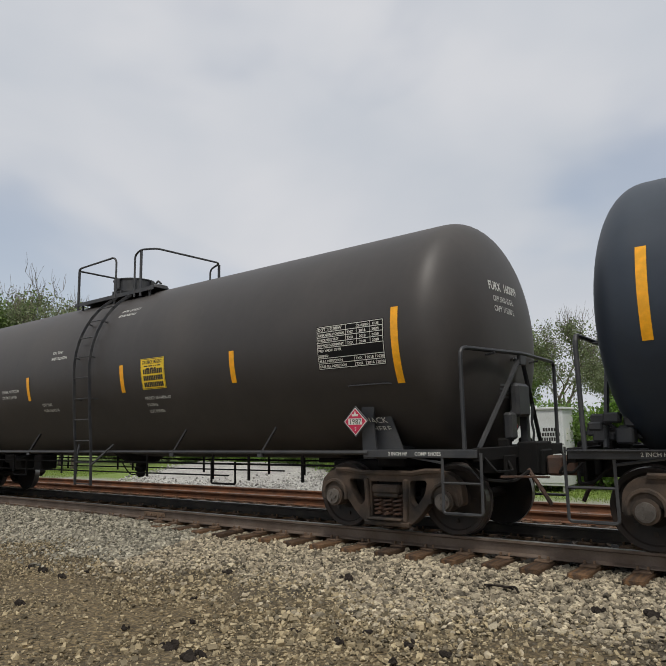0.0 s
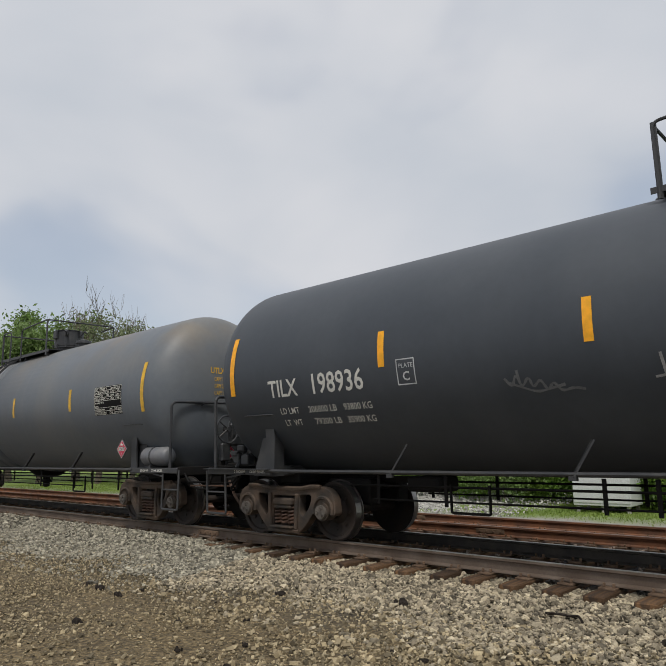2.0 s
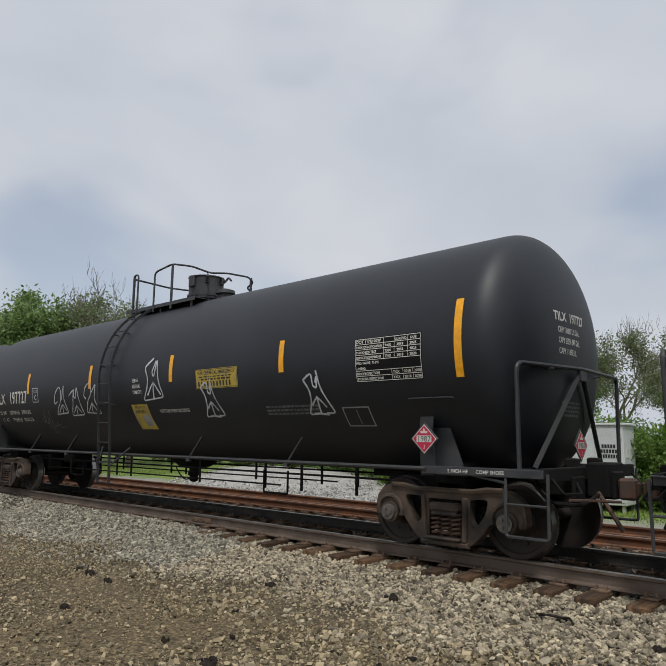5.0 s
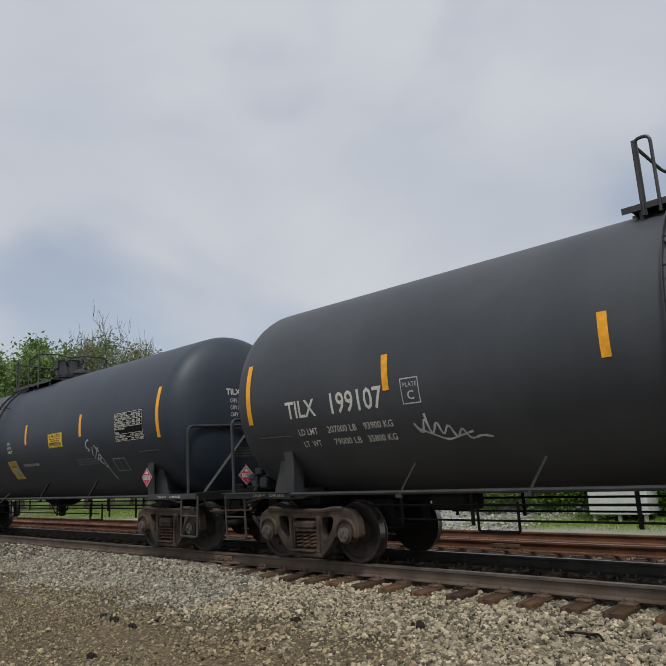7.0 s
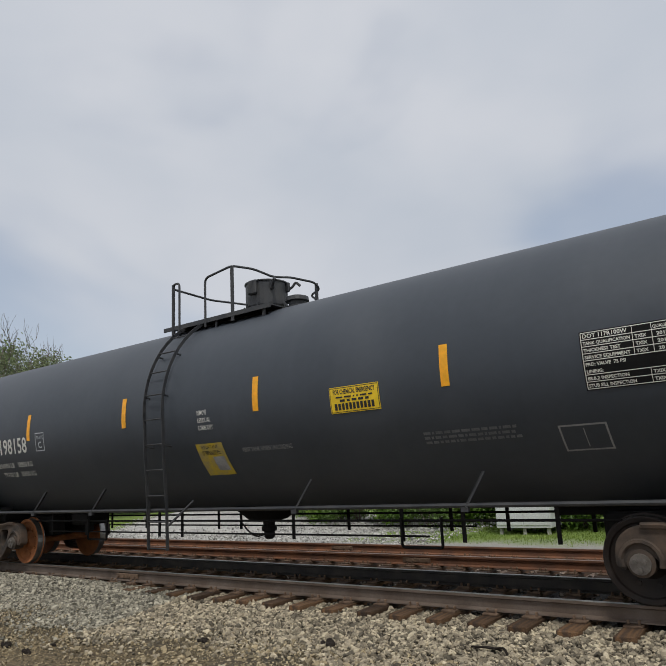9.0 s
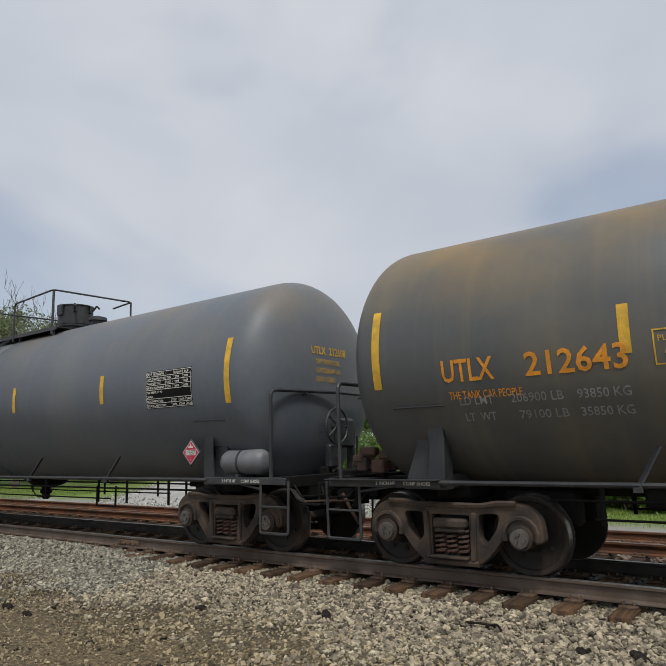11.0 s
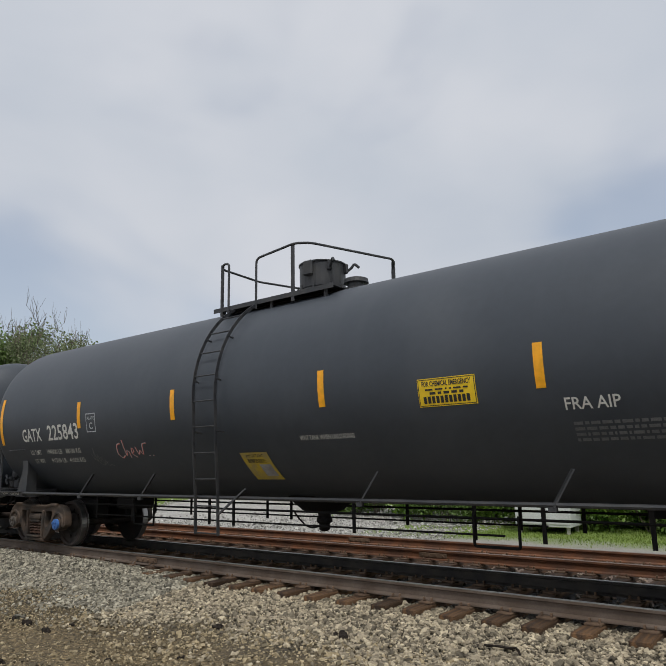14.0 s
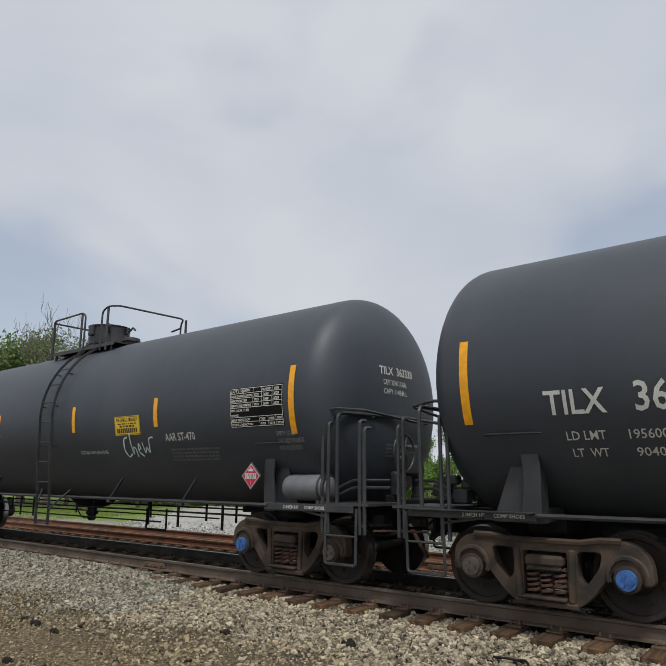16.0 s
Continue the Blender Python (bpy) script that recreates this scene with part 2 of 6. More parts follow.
    "leaf_pale": mat("greyish_spring_leaves", (0.17, 0.21, 0.10), 0.65, 0, 0.3, 0.5, 8, 0.0, second=(0.22, 0.25, 0.14), island=0.4),
    "grass": mat("lawn_grass", (0.16, 0.24, 0.035), 0.7, 0, 0.3, 0.8, 12, 0.0, second=(0.24, 0.31, 0.07), island=0.35),
    "cabinet": mat("pale_grey_cabinet_paint", (0.62, 0.64, 0.64), 0.45, 0, 0.05, 1.5, 30, 0.02, second=(0.55, 0.56, 0.55)),
    "concrete": mat("weathered_concrete", (0.32, 0.31, 0.28), 0.9, 0, 0.2, 2, 40, 0.4),
    "pole": mat("weathered_pole_timber", (0.16, 0.12, 0.09), 0.9, 0, 0.3, 3, 40, 0.5, stretch=(5, 5, 0.5)),
}


def ground_material():
    """Trodden dirt near, ballast between with shade painted in, grass beyond, all blended by broken edges along the
    track.
    """
    m = mat("dirt_and_gravel_ground", (0.195, 0.145, 0.075), 0.95, 0, 0.2, 0.6, 34, 0.0, second=(0.125, 0.095, 0.054), fine_var=0.30)
    n, l = m.node_tree.nodes, m.node_tree.links
    b = n["Principled BSDF"]
    out = b.inputs["Base Color"].links[0].from_socket
    co, sp = n.new("ShaderNodeTexCoord"), n.new("ShaderNodeSeparateXYZ")
    l.new(co.outputs["Object"], sp.inputs[0])
    edge = n.new("ShaderNodeTexNoise"); edge.inputs["Scale"].default_value, edge.inputs["Detail"].default_value = 0.9, 8.0
    l.new(co.outputs["Object"], edge.inputs["Vector"])
    sh = n.new("ShaderNodeMath"); sh.operation = "MULTIPLY_ADD"; sh.inputs[1].default_value = 2.4
    l.new(edge.outputs[0], sh.inputs[0]); l.new(sp.outputs[1], sh.inputs[2])
    vor = n.new("ShaderNodeTexVoronoi"); vor.inputs["Scale"].default_value = 22.0
    l.new(co.outputs["Object"], vor.inputs["Vector"])
    # pressed-in stones: cells of uneven tone with dark seams, and their relief
    warp = n.new("ShaderNodeTexNoise"); warp.inputs["Scale"].default_value, warp.inputs["Detail"].default_value = 18.0, 3.0
    l.new(co.outputs["Object"], warp.inputs["Vector"])
    wv = n.new("ShaderNodeVectorMath"); wv.operation = "MULTIPLY_ADD"; wv.inputs[1].default_value = (0.07, 0.07, 0.07)
    l.new(warp.outputs["Color"], wv.inputs[0]); l.new(co.outputs["Object"], wv.inputs[2]); l.new(wv.outputs[0], vor.inputs["Vector"])
    cell = n.new("ShaderNodeSeparateColor"); l.new(vor.outputs["Color"], cell.inputs[0])
    hue = n.new("ShaderNodeHueSaturation"); l.new(out, hue.inputs["Color"])
    seam = n.new("ShaderNodeMapRange"); seam.inputs[1].default_value, seam.inputs[2].default_value, seam.inputs[3].default_value, seam.inputs[4].default_value = 0.25, 0.75, 1.0, 0.45
    l.new(vor.outputs["Distance"], seam.inputs[0])
    tone_v = n.new("ShaderNodeMapRange"); tone_v.inputs[3].default_value, tone_v.inputs[4].default_value = 0.72, 1.42
    l.new(cell.outputs[0], tone_v.inputs[0])
    both = n.new("ShaderNodeMath"); both.operation = "MULTIPLY"; l.new(seam.outputs[0], both.inputs[0]); l.new(tone_v.outputs[0], both.inputs[1])
    l.new(both.outputs[0], hue.inputs["Value"]); out = hue.outputs[0]
    add = n.new("ShaderNodeMath"); add.operation = "MULTIPLY_ADD"; add.inputs[1].default_value = -0.8
    l.new(vor.outputs["Distance"], add.inputs[0]); l.new(warp.outputs[0], add.inputs[2])
    rel = n.new("ShaderNodeBump"); rel.inputs["Strength"].default_value, rel.inputs["Distance"].default_value = 0.9, 0.045
    l.new(add.outputs[0], rel.inputs["Height"]); l.new(rel.outputs[0], b.inputs["Normal"])
    grit = n.new("ShaderNodeTexNoise"); grit.inputs["Scale"].default_value, grit.inputs["Detail"].default_value = 14.0, 5.0
    l.new(co.outputs["Object"], grit.inputs["Vector"])
    green = n.new("ShaderNodeTexNoise"); green.inputs["Scale"].default_value, green.inputs["Detail"].default_value = 0.7, 9.0
    l.new(co.outputs["Object"], green.inputs["Vector"])

    def band(lo, hi, c1, c2, fac, prev):
        rg = n.new("ShaderNodeMapRange"); rg.inputs[1].default_value, rg.inputs[2].default_value = lo + 1.2, hi + 1.2
        l.new(sh.outputs[0], rg.inputs[0])
        cm = n.new("ShaderNodeMix"); cm.data_type = "RGBA"; cm.inputs[6].default_value, cm.inputs[7].default_value = (*c1, 1), (*c2, 1)
        l.new(fac, cm.inputs[0])
        mx = n.new("ShaderNodeMix"); mx.data_type = "RGBA"
        l.new(rg.outputs[0], mx.inputs[0]); l.new(prev, mx.inputs[6]); l.new(cm.outputs[2], mx.inputs[7])
        return mx.outputs[2]

    # under the ballast: darkened, so the gaps between stones carry painted shade
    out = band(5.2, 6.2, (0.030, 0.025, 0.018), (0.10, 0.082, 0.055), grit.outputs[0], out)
    # between the mainline rails: oil plus the train's shade, painted near black
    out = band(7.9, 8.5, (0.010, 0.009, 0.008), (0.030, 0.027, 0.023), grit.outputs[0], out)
    out = band(10.3, 11.0, (0.10, 0.065, 0.045), (0.26, 0.20, 0.16), grit.outputs[0], out)
    out = band(14.0, 14.8, (0.24, 0.23, 0.20), (0.36, 0.35, 0.31), grit.outputs[0], out)
    out = band(17.0, 18.4, (0.12, 0.19, 0.03), (0.22, 0.29, 0.07), green.outputs[0], out)
    l.new(out, b.inputs["Base Color"])
    return m


M["ground"] = ground_material()
for key in ("leaf", "leaf_dark", "leaf_bright", "leaf_pale", "grass"):
    nt = M[key].node_tree
    pb, om = nt.nodes["Principled BSDF"], nt.nodes["Material Output"]
    tr, ms = nt.nodes.new("ShaderNodeBsdfTranslucent"), nt.nodes.new("ShaderNodeMixShader")
    nt.links.new(pb.inputs["Base Color"].links[0].from_socket, tr.inputs[0])
    ms.inputs[0].default_value = 0.45
    nt.links.new(pb.outputs[0], ms.inputs[1]); nt.links.new(tr.outputs[0], ms.inputs[2]); nt.links.new(ms.outputs[0], om.inputs[0])

# ---- mesh helpers ----


def mesh_of(name, bm, material, smooth=False):
    me = bpy.data.meshes.new(name)
    bmesh.ops.recalc_face_normals(bm, faces=bm.faces)
    bm.to_mesh(me)
    bm.free()
    if smooth:
        me.polygons.foreach_set("use_smooth", [True] * len(me.polygons))
    me.materials.append(material)
    return me


def place(name, me, parent=None, label="", m=None):
    ob = new(name, me)
    ob.parent = parent
    if m is not None:
        ob.matrix_basis = m
    if label:
        ob["label"] = label
    return ob


def part(name, bm, material, parent, label="", smooth=False):
    return place(name, mesh_of(name, bm, material, smooth), parent, label)


def box(bm, x, y, z, sx, sy, sz, turn=None, bevel=0.0):
    m = Matrix.Translation((x, y, z)) @ (turn or Matrix()) @ Matrix.Diagonal((sx, sy, sz, 1))
    r = bmesh.ops.create_cube(bm, size=1, matrix=m)
    if bevel:
        es = list({e for v in r["verts"] for e in v.link_edges})
        bmesh.ops.bevel(bm, geom=es, offset=bevel, segments=1, affect="EDGES", profile=0.5)


def cyl(bm, a, b, r, seg=16, r2=None):
    a, b = Vector(a), Vector(b)
    d = b - a
    m = Matrix.Translation((a + b) / 2) @ d.to_track_quat("Z", "Y").to_matrix().to_4x4()
    bmesh.ops.create_cone(bm, cap_ends=True, segments=seg, radius1=r, radius2=r if r2 is None else r2, depth=d.length, matrix=m)


def rounded(pts, rad=0.12, n=4):
    """A polyline with its corners rounded."""
    pts = [Vector(p) for p in pts]
    out = [pts[0]]
    for a, b, c in zip(pts, pts[1:], pts[2:]):
        k = min(rad, (b - a).length * 0.45, (c - b).length * 0.45)
        p, q = b + (a - b).normalized() * k, b + (c - b).normalized() * k
        for i in range(n + 1):
            t = i / n
            out.append(p * (1 - t) ** 2 + b * 2 * t * (1 - t) + q * t * t)
    return out + [pts[-1]]


def tube(bm, pts, r, seg=6, r_end=None):
    """A round bar along a polyline."""
    pts = [Vector(p) for p in pts]
    side, rings = None, []
    for i, p in enumerate(pts):
        d = (pts[min(i + 1, len(pts) - 1)] - pts[max(i - 1, 0)]).normalized()
        if side is None:
            side = d.orthogonal().normalized()
        side = (side - d * side.dot(d)).normalized()
        up = d.cross(side)
        k = r if r_end is None else r + (r_end - r) * i / (len(pts) - 1)
        rings.append([bm.verts.new(p + (side * math.cos(a) + up * math.sin(a)) * k) for a in (2 * math.pi * j / seg for j in range(seg))])
    for a, b in zip(rings, rings[1:]):
        for j in range(seg):
            bm.faces.new((a[j], a[(j + 1) % seg], b[(j + 1) % seg], b[j]))
    bm.faces.new(rings[0][::-1])
    bm.faces.new(rings[-1])


def revolve(bm, prof, seg=48, axis="x", at=(0, 0, 0)):
    """A body of revolution from (along, radius) pairs."""
    at, rings = Vector(at), []
    for a, r in prof:
        ring = []
        for j in range(seg):
            t = 2 * math.pi * j / seg
            c, s = r * math.cos(t), r * math.sin(t)
            ring.append(bm.verts.new(at + Vector({"x": (a, c, s), "y": (c, a, s), "z": (c, s, a)}[axis])))
        rings.append(ring)
    for a, b in zip(rings, rings[1:]):
        for j in range(seg):
            bm.faces.new((a[j], a[(j + 1) % seg], b[(j + 1) % seg], b[j]))
    bm.faces.new(rings[0][::-1])
    bm.faces.new(rings[-1])


def slab(bm, loops, depth, m=Matrix(), bevel=0.0):
    """A plate cut from a flat outline with holes (x, z), of that thickness along y, then moved by m."""
    es = []
    for loop in loops:
        vs = [bm.verts.new((x, -depth / 2, z)) for x, z in loop]
        es += [bm.edges.new((vs[i], vs[(i + 1) % len(vs)])) for i in range(len(vs))]
    fs = [g for g in bmesh.ops.triangle_fill(bm, use_beauty=True, use_dissolve=False, edges=es)["geom"] if isinstance(g, bmesh.types.BMFace)]
    ex = bmesh.ops.extrude_face_region(bm, geom=fs)["geom"]
    bmesh.ops.translate(bm, verts=[g for g in ex if isinstance(g, bmesh.types.BMVert)], vec=(0, depth, 0))
    vs = {v for f in fs for v in f.verts} | {g for g in ex if isinstance(g, bmesh.types.BMVert)}
    bmesh.ops.transform(bm, matrix=m, verts=list(vs))


# ---- lettering ----
FLAT = {}


def flat_text(body, size, bold=0.0):
    """The built-in font's outline as flat triangles: vertices and faces, from its left foot."""
    key = (body, size, bold)
    if key not in FLAT:
        cu = bpy.data.curves.new("text", "FONT")
        cu.body, cu.size, cu.offset, cu.resolution_u, cu.fill_mode = body, size, bold, 2, "FRONT"
        ob = bpy.data.objects.new("text", cu)
        me = bpy.data.meshes.new_from_object(ob)
        vs = np.array([v.co[:2] for v in me.vertices]).reshape(-1, 2)
        FLAT[key] = (vs, [tuple(p.vertices) for p in me.polygons])
        bpy.data.objects.remove(ob); bpy.data.curves.remove(cu); bpy.data.meshes.remove(me)
    return FLAT[key]


def text_width(body, size):
    vs = flat_text(body, size)[0]
    return float(vs[:, 0].max()) if len(vs) else 0.0


def fit_text(body, size, width, bold=0.0):
    """Lettering squeezed to a given width, as narrow stencils are."""
    vs, fs = flat_text(body, size, bold)
    return vs * np.array((width / max(0.01, vs[:, 0].max()), 1)), fs


class Skin:
    """The camera's side of a tank, unrolled: x along, z the height of a point."""

    def __init__(self, r, zc, half, depth):
        self.r, self.zc, self.half, self.depth = r, zc, half, depth

    def at(self, x, s, lift):
        """s: arc above the tank's middle."""
        r, over = self.r, abs(x) - self.half
        a = s / r
        if over <= 0:
            return Vector((x, -(r + lift) * math.cos(a), self.zc + (r + lift) * math.sin(a)))
        f = max(0.0, 1 - (over / self.depth) ** BLUNT) ** (1 / BLUNT)
        return Vector((x + math.copysign(lift * 0.6, x), -(r * f + lift) * math.cos(a), self.zc + (r * f + lift) * math.sin(a)))

    def arc(self, z):
        return self.r * math.asin(max(-1, min(1, (z - self.zc) / self.r)))


def strips(bm, flats, fn, step=0.12):
    """Flat triangles, cut into narrow courses and bent by fn(x, y)."""
    for vs, fs in flats:
        b2 = bmesh.new()
        vv = [b2.verts.new((x, y, 0)) for x, y in vs]
        for f in fs:
            try:
                b2.faces.new([vv[i] for i in f])
            except ValueError:
                pass
        if len(vs):
            lo, hi = vs[:, 1].min(), vs[:, 1].max()
            for k in range(1, int((hi - lo) / step) + 1):
                bmesh.ops.bisect_plane(b2, geom=b2.verts[:] + b2.edges[:] + b2.faces[:], plane_co=(0, lo + k * step, 0), plane_no=(0, 1, 0))
        made = {v: bm.verts.new(fn(v.co.x, v.co.y)) for v in b2.verts}
        for f in b2.faces:
            bm.faces.new([made[v] for v in f.verts])
        b2.free()


def rect(x0, y0, x1, y1, nx=1):
    vs = np.array([(x0 + (x1 - x0) * i / nx, y) for y in (y0, y1) for i in range(nx + 1)])
    return vs, [(i, i + 1, nx + 2 + i, nx + 1 + i) for i in range(nx)]


def shifted(flat, dx, dy, shear=0.0):
    vs, fs = flat
    return (vs + np.array((dx, dy)) + np.stack([vs[:, 1] * shear, 0 * vs[:, 1]], 1) if len(vs) else vs), fs


def ribbon(pts, w):
    """A brush stroke of width w along a flat polyline, a little uneven."""
    pts = [Vector((*p, 0)) for p in pts]
    pts = [Vector(p) for p in rounded(pts, 0.08, 3)] if len(pts) > 2 else pts
    vs, fs = [], []
    for i, p in enumerate(pts):
        d = (pts[min(i + 1, len(pts) - 1)] - pts[max(i - 1, 0)]).normalized()
        k = w * (0.5 + 0.12 * math.sin(i * 1.9 + p.x * 7))
        vs += [(p.x - d.y * k, p.y + d.x * k), (p.x + d.y * k, p.y - d.x * k)]
        if i:
            fs.append((2 * i - 2, 2 * i - 1, 2 * i + 1, 2 * i))
    return np.array(vs), fs


def decal(name, skin, flats, material, parent, x, z, lift=0.006, label="", step=0.12):
    s0 = skin.arc(z)
    single = name in ("reporting_mark", "weight_stencil") or (name == "stencil" and len(flats) < 5)
    for group in ([[q] for q in flats] if single else [flats]):
        bm = bmesh.new()
        strips(bm, group, lambda u, v: skin.at(x + u, s0 + v, lift), step)
        ob = part(name, bm, material, parent, label)
        if not single and len(flats) > 1:
            tagged(ob, kind="stuff")
    return ob


# ---- the railway ----


def rail_mesh(name, x0, x1, top, side):
    """A flat-bottomed rail: head, web and foot; the running surface has its own material."""
    prof = [(-0.036, -0.005), (-0.030, 0.0), (0.030, 0.0), (0.036, -0.005), (0.036, -0.035), (0.009, -0.048), (0.009, -0.150), (0.072, -0.168), (0.074, -0.182), (-0.074, -0.182), (-0.072, -0.168), (-0.009, -0.150), (-0.009, -0.048), (-0.036, -0.035)]
    bm = bmesh.new()
    a, b = ([bm.verts.new((x, y, z)) for y, z in prof] for x in (x0, x1))
    for i in range(len(prof)):
        f = bm.faces.new((a[i], a[(i + 1) % len(prof)], b[(i + 1) % len(prof)], b[i]))
        f.material_index = 1 if i in (0, 1, 2) else 0
    bm.faces.new(a[::-1]); bm.faces.new(b)
    me = mesh_of(name, bm, side)
    me.materials.append(top)
    return me


track = tagged(new("track_main"), "mainline track on wooden ties in pale ballast", "track", kind="structure")
siding = tagged(new("track_siding"), "rust-brown unused siding track on old ties", "track", kind="structure")
SIDE_Y, SIDE_Z = 12.72, -0.12
RX0, RX1 = -330, 330
me_rail = rail_mesh("rail", RX0, RX1, M["rail_top"], M["rail_side"])
# far rail: its sides are coloured black for oil and the train's shade
me_rail_shaded = rail_mesh("rail", RX0, RX1, M["rail_top"], M["oil_and_shade"])
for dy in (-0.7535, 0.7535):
    place("rail", me_rail if dy < 0 else me_rail_shaded, track, m=pose(0, TRACK_Y + dy, 0))
me_rail2 = rail_mesh("rail", RX0, RX1, M["rail_top_rust"], M["rail_rust"])
for dy in (-0.7535, 0.7535):
    place("rail", me_rail2, siding, m=pose(0, SIDE_Y + dy, SIDE_Z))


def tie_mesh(material, k):
    rnd = random.Random(k)
    bm = bmesh.new()
    box(bm, 0, 0, -0.09, 0.225, 2.62, 0.18, bevel=0.012)
    bmesh.ops.subdivide_edges(bm, edges=[e for e in bm.edges if abs(e.verts[0].co.y - e.verts[1].co.y) > 1], cuts=5)
    for v in bm.verts:
        v.co += Vector((rnd.uniform(-0.006, 0.006), rnd.uniform(-0.01, 0.01), rnd.uniform(-0.005, 0.003)))
    return mesh_of("tie", bm, material)


def plate_mesh():
    bm = bmesh.new()
    box(bm, 0, 0, 0.011, 0.19, 0.34, 0.022, bevel=0.004)
    for sx in (-1, 1):
        for sy in (-1, 1):
            box(bm, sx * 0.055, sy * 0.092, 0.045, 0.026, 0.036, 0.045, bevel=0.005)
    return mesh_of("tie_plate", bm, M["plate"])


TIES = [tie_mesh(M["tie"], k) for k in range(4)]
TIES_OLD = [tie_mesh(M["tie_old"], k + 9) for k in range(3)]
PLATE = plate_mesh()
rnd = random.Random(5)
for owner, meshes, cy, z, k0, k1, x0 in ((track, TIES, TRACK_Y, -0.205, -64, 15, -3.567), (siding, TIES_OLD, SIDE_Y, SIDE_Z - 0.205, -44, 24, -9.1)):
    for k in range(k0, k1):
        t = place("tie", meshes[k % len(meshes)], owner, m=pose(x0 + 0.526 * k + rnd.uniform(-0.02, 0.02), cy + rnd.uniform(-0.035, 0.035), z + rnd.uniform(-0.012, 0.004), 0, rnd.uniform(-1.5, 1.5), rnd.uniform(-1.6, 1.6)))
        for dy in (-0.7535, 0.7535):
            place("tie_plate", PLATE, t, m=pose(0, dy, 0.0))
bm = bmesh.new()
for k in list(range(-640, -64)) + list(range(15, 640)):
    box(bm, -3.567 + 0.526 * k, TRACK_Y, -0.30, 0.225, 2.6, 0.18)
tagged(part("far_ties", bm, M["tie"], track), kind="stuff")


def joint_bar():
    bm = bmesh.new()
    for s in (-1, 1):
        box(bm, 0, s * 0.026, -0.10, 0.62, 0.022, 0.085, bevel=0.006)
        for i in range(4):
            cyl(bm, (-0.23 + i * 0.153, s * 0.03, -0.10), (-0.23 + i * 0.153, s * 0.062, -0.10), 0.017, 6)
    return mesh_of("joint_bar", bm, M["plate"])


JB = joint_bar()
for x, y, z, o in ((-10.6, TRACK_Y - 0.7535, 0, track), (1.3, TRACK_Y - 0.7535, 0, track), (-6.9, SIDE_Y - 0.7535, SIDE_Z, siding), (-9.8, SIDE_Y + 0.7535, SIDE_Z, siding)):
    place("joint_bar", JB, o, m=pose(x, y, z))

# ---- ground ----


def height(x, y):
    """The ballast bank's section, from the dirt across both tracks to the lawn."""
    sec = [(-400, -0.52), (2.0, -0.50), (5.2, -0.46), (6.2, -0.42), (7.15, -0.315), (7.6, -0.285), (9.9, -0.285), (10.6, -0.37), (11.3, -0.42), (14.1, -0.42), (15.2, -0.50), (18, -0.50), (24, -0.42), (60, -0.2), (900, 0.4)]
    ys, zs = zip(*sec)
    heap = np.clip((-8.6 - x) / 3.0, 0, 1) * np.clip(1 - np.abs(y - 7.45) / 0.55, 0, 1) * 0.13
    return np.interp(y, ys, zs) + heap


gx = np.unique(np.concatenate([np.linspace(-600, -45, 24), np.linspace(-45, 6, 260), np.linspace(6, 600, 26)]))
gy = np.unique(np.concatenate([np.linspace(-300, 1, 14), np.linspace(1, 16, 110), np.linspace(16, 60, 30), np.linspace(60, 900, 14)]))
GX, GY = np.meshgrid(gx, gy, indexing="ij")
lump = np.array([[noise.fractal(Vector((x * 0.8, y * 0.8, 0)), 0.6, 2.0, 4) for y in gy] for x in gx]) * 0.022
GZ = height(GX, GY) + lump * ((GY < 7.3) | (GY > 15))
vs = np.stack([GX, GY, GZ], -1).reshape(-1, 3)
nyg = len(gy)
ii, jj = np.meshgrid(np.arange(len(gx) - 1), np.arange(nyg - 1), indexing="ij")
q = (ii * nyg + jj).ravel()
me = bpy.data.meshes.new("ground")
me.from_pydata(vs.tolist(), [], np.stack([q, q + nyg, q + nyg + 1, q + 1], 1).tolist())
me.polygons.foreach_set("use_smooth", [True] * len(me.polygons))
me.materials.append(M["ground"])
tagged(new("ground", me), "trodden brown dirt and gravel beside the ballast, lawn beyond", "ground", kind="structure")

ICO = bmesh.new()
bmesh.ops.create_icosphere(ICO, subdivisions=1, radius=1)
ICO_V = np.array([v.co[:] for v in ICO.verts]); ICO_F = np.array([[v.index for v in f.verts] for f in ICO.faces]); ICO.free()


CUBE_V = np.array([(x, y, z) for x in (-0.62, 0.62) for y in (-0.62, 0.62) for z in (-0.62, 0.62)])
CUBE_F = np.array([(0, 1, 3), (0, 3, 2), (4, 6, 7), (4, 7, 5), (0, 4, 5), (0, 5, 1), (2, 3, 7), (2, 7, 6), (0, 2, 6), (0, 6, 4), (1, 5, 7), (1, 7, 3)])
OCT_V = np.array([(1, 0, 0), (-1, 0, 0), (0, 1, 0), (0, -1, 0), (0, 0, 1), (0, 0, -1)], float)
OCT_F = np.array([(0, 2, 4), (2, 1, 4), (1, 3, 4), (3, 0, 4), (2, 0, 5), (1, 2, 5), (3, 1, 5), (0, 3, 5)])


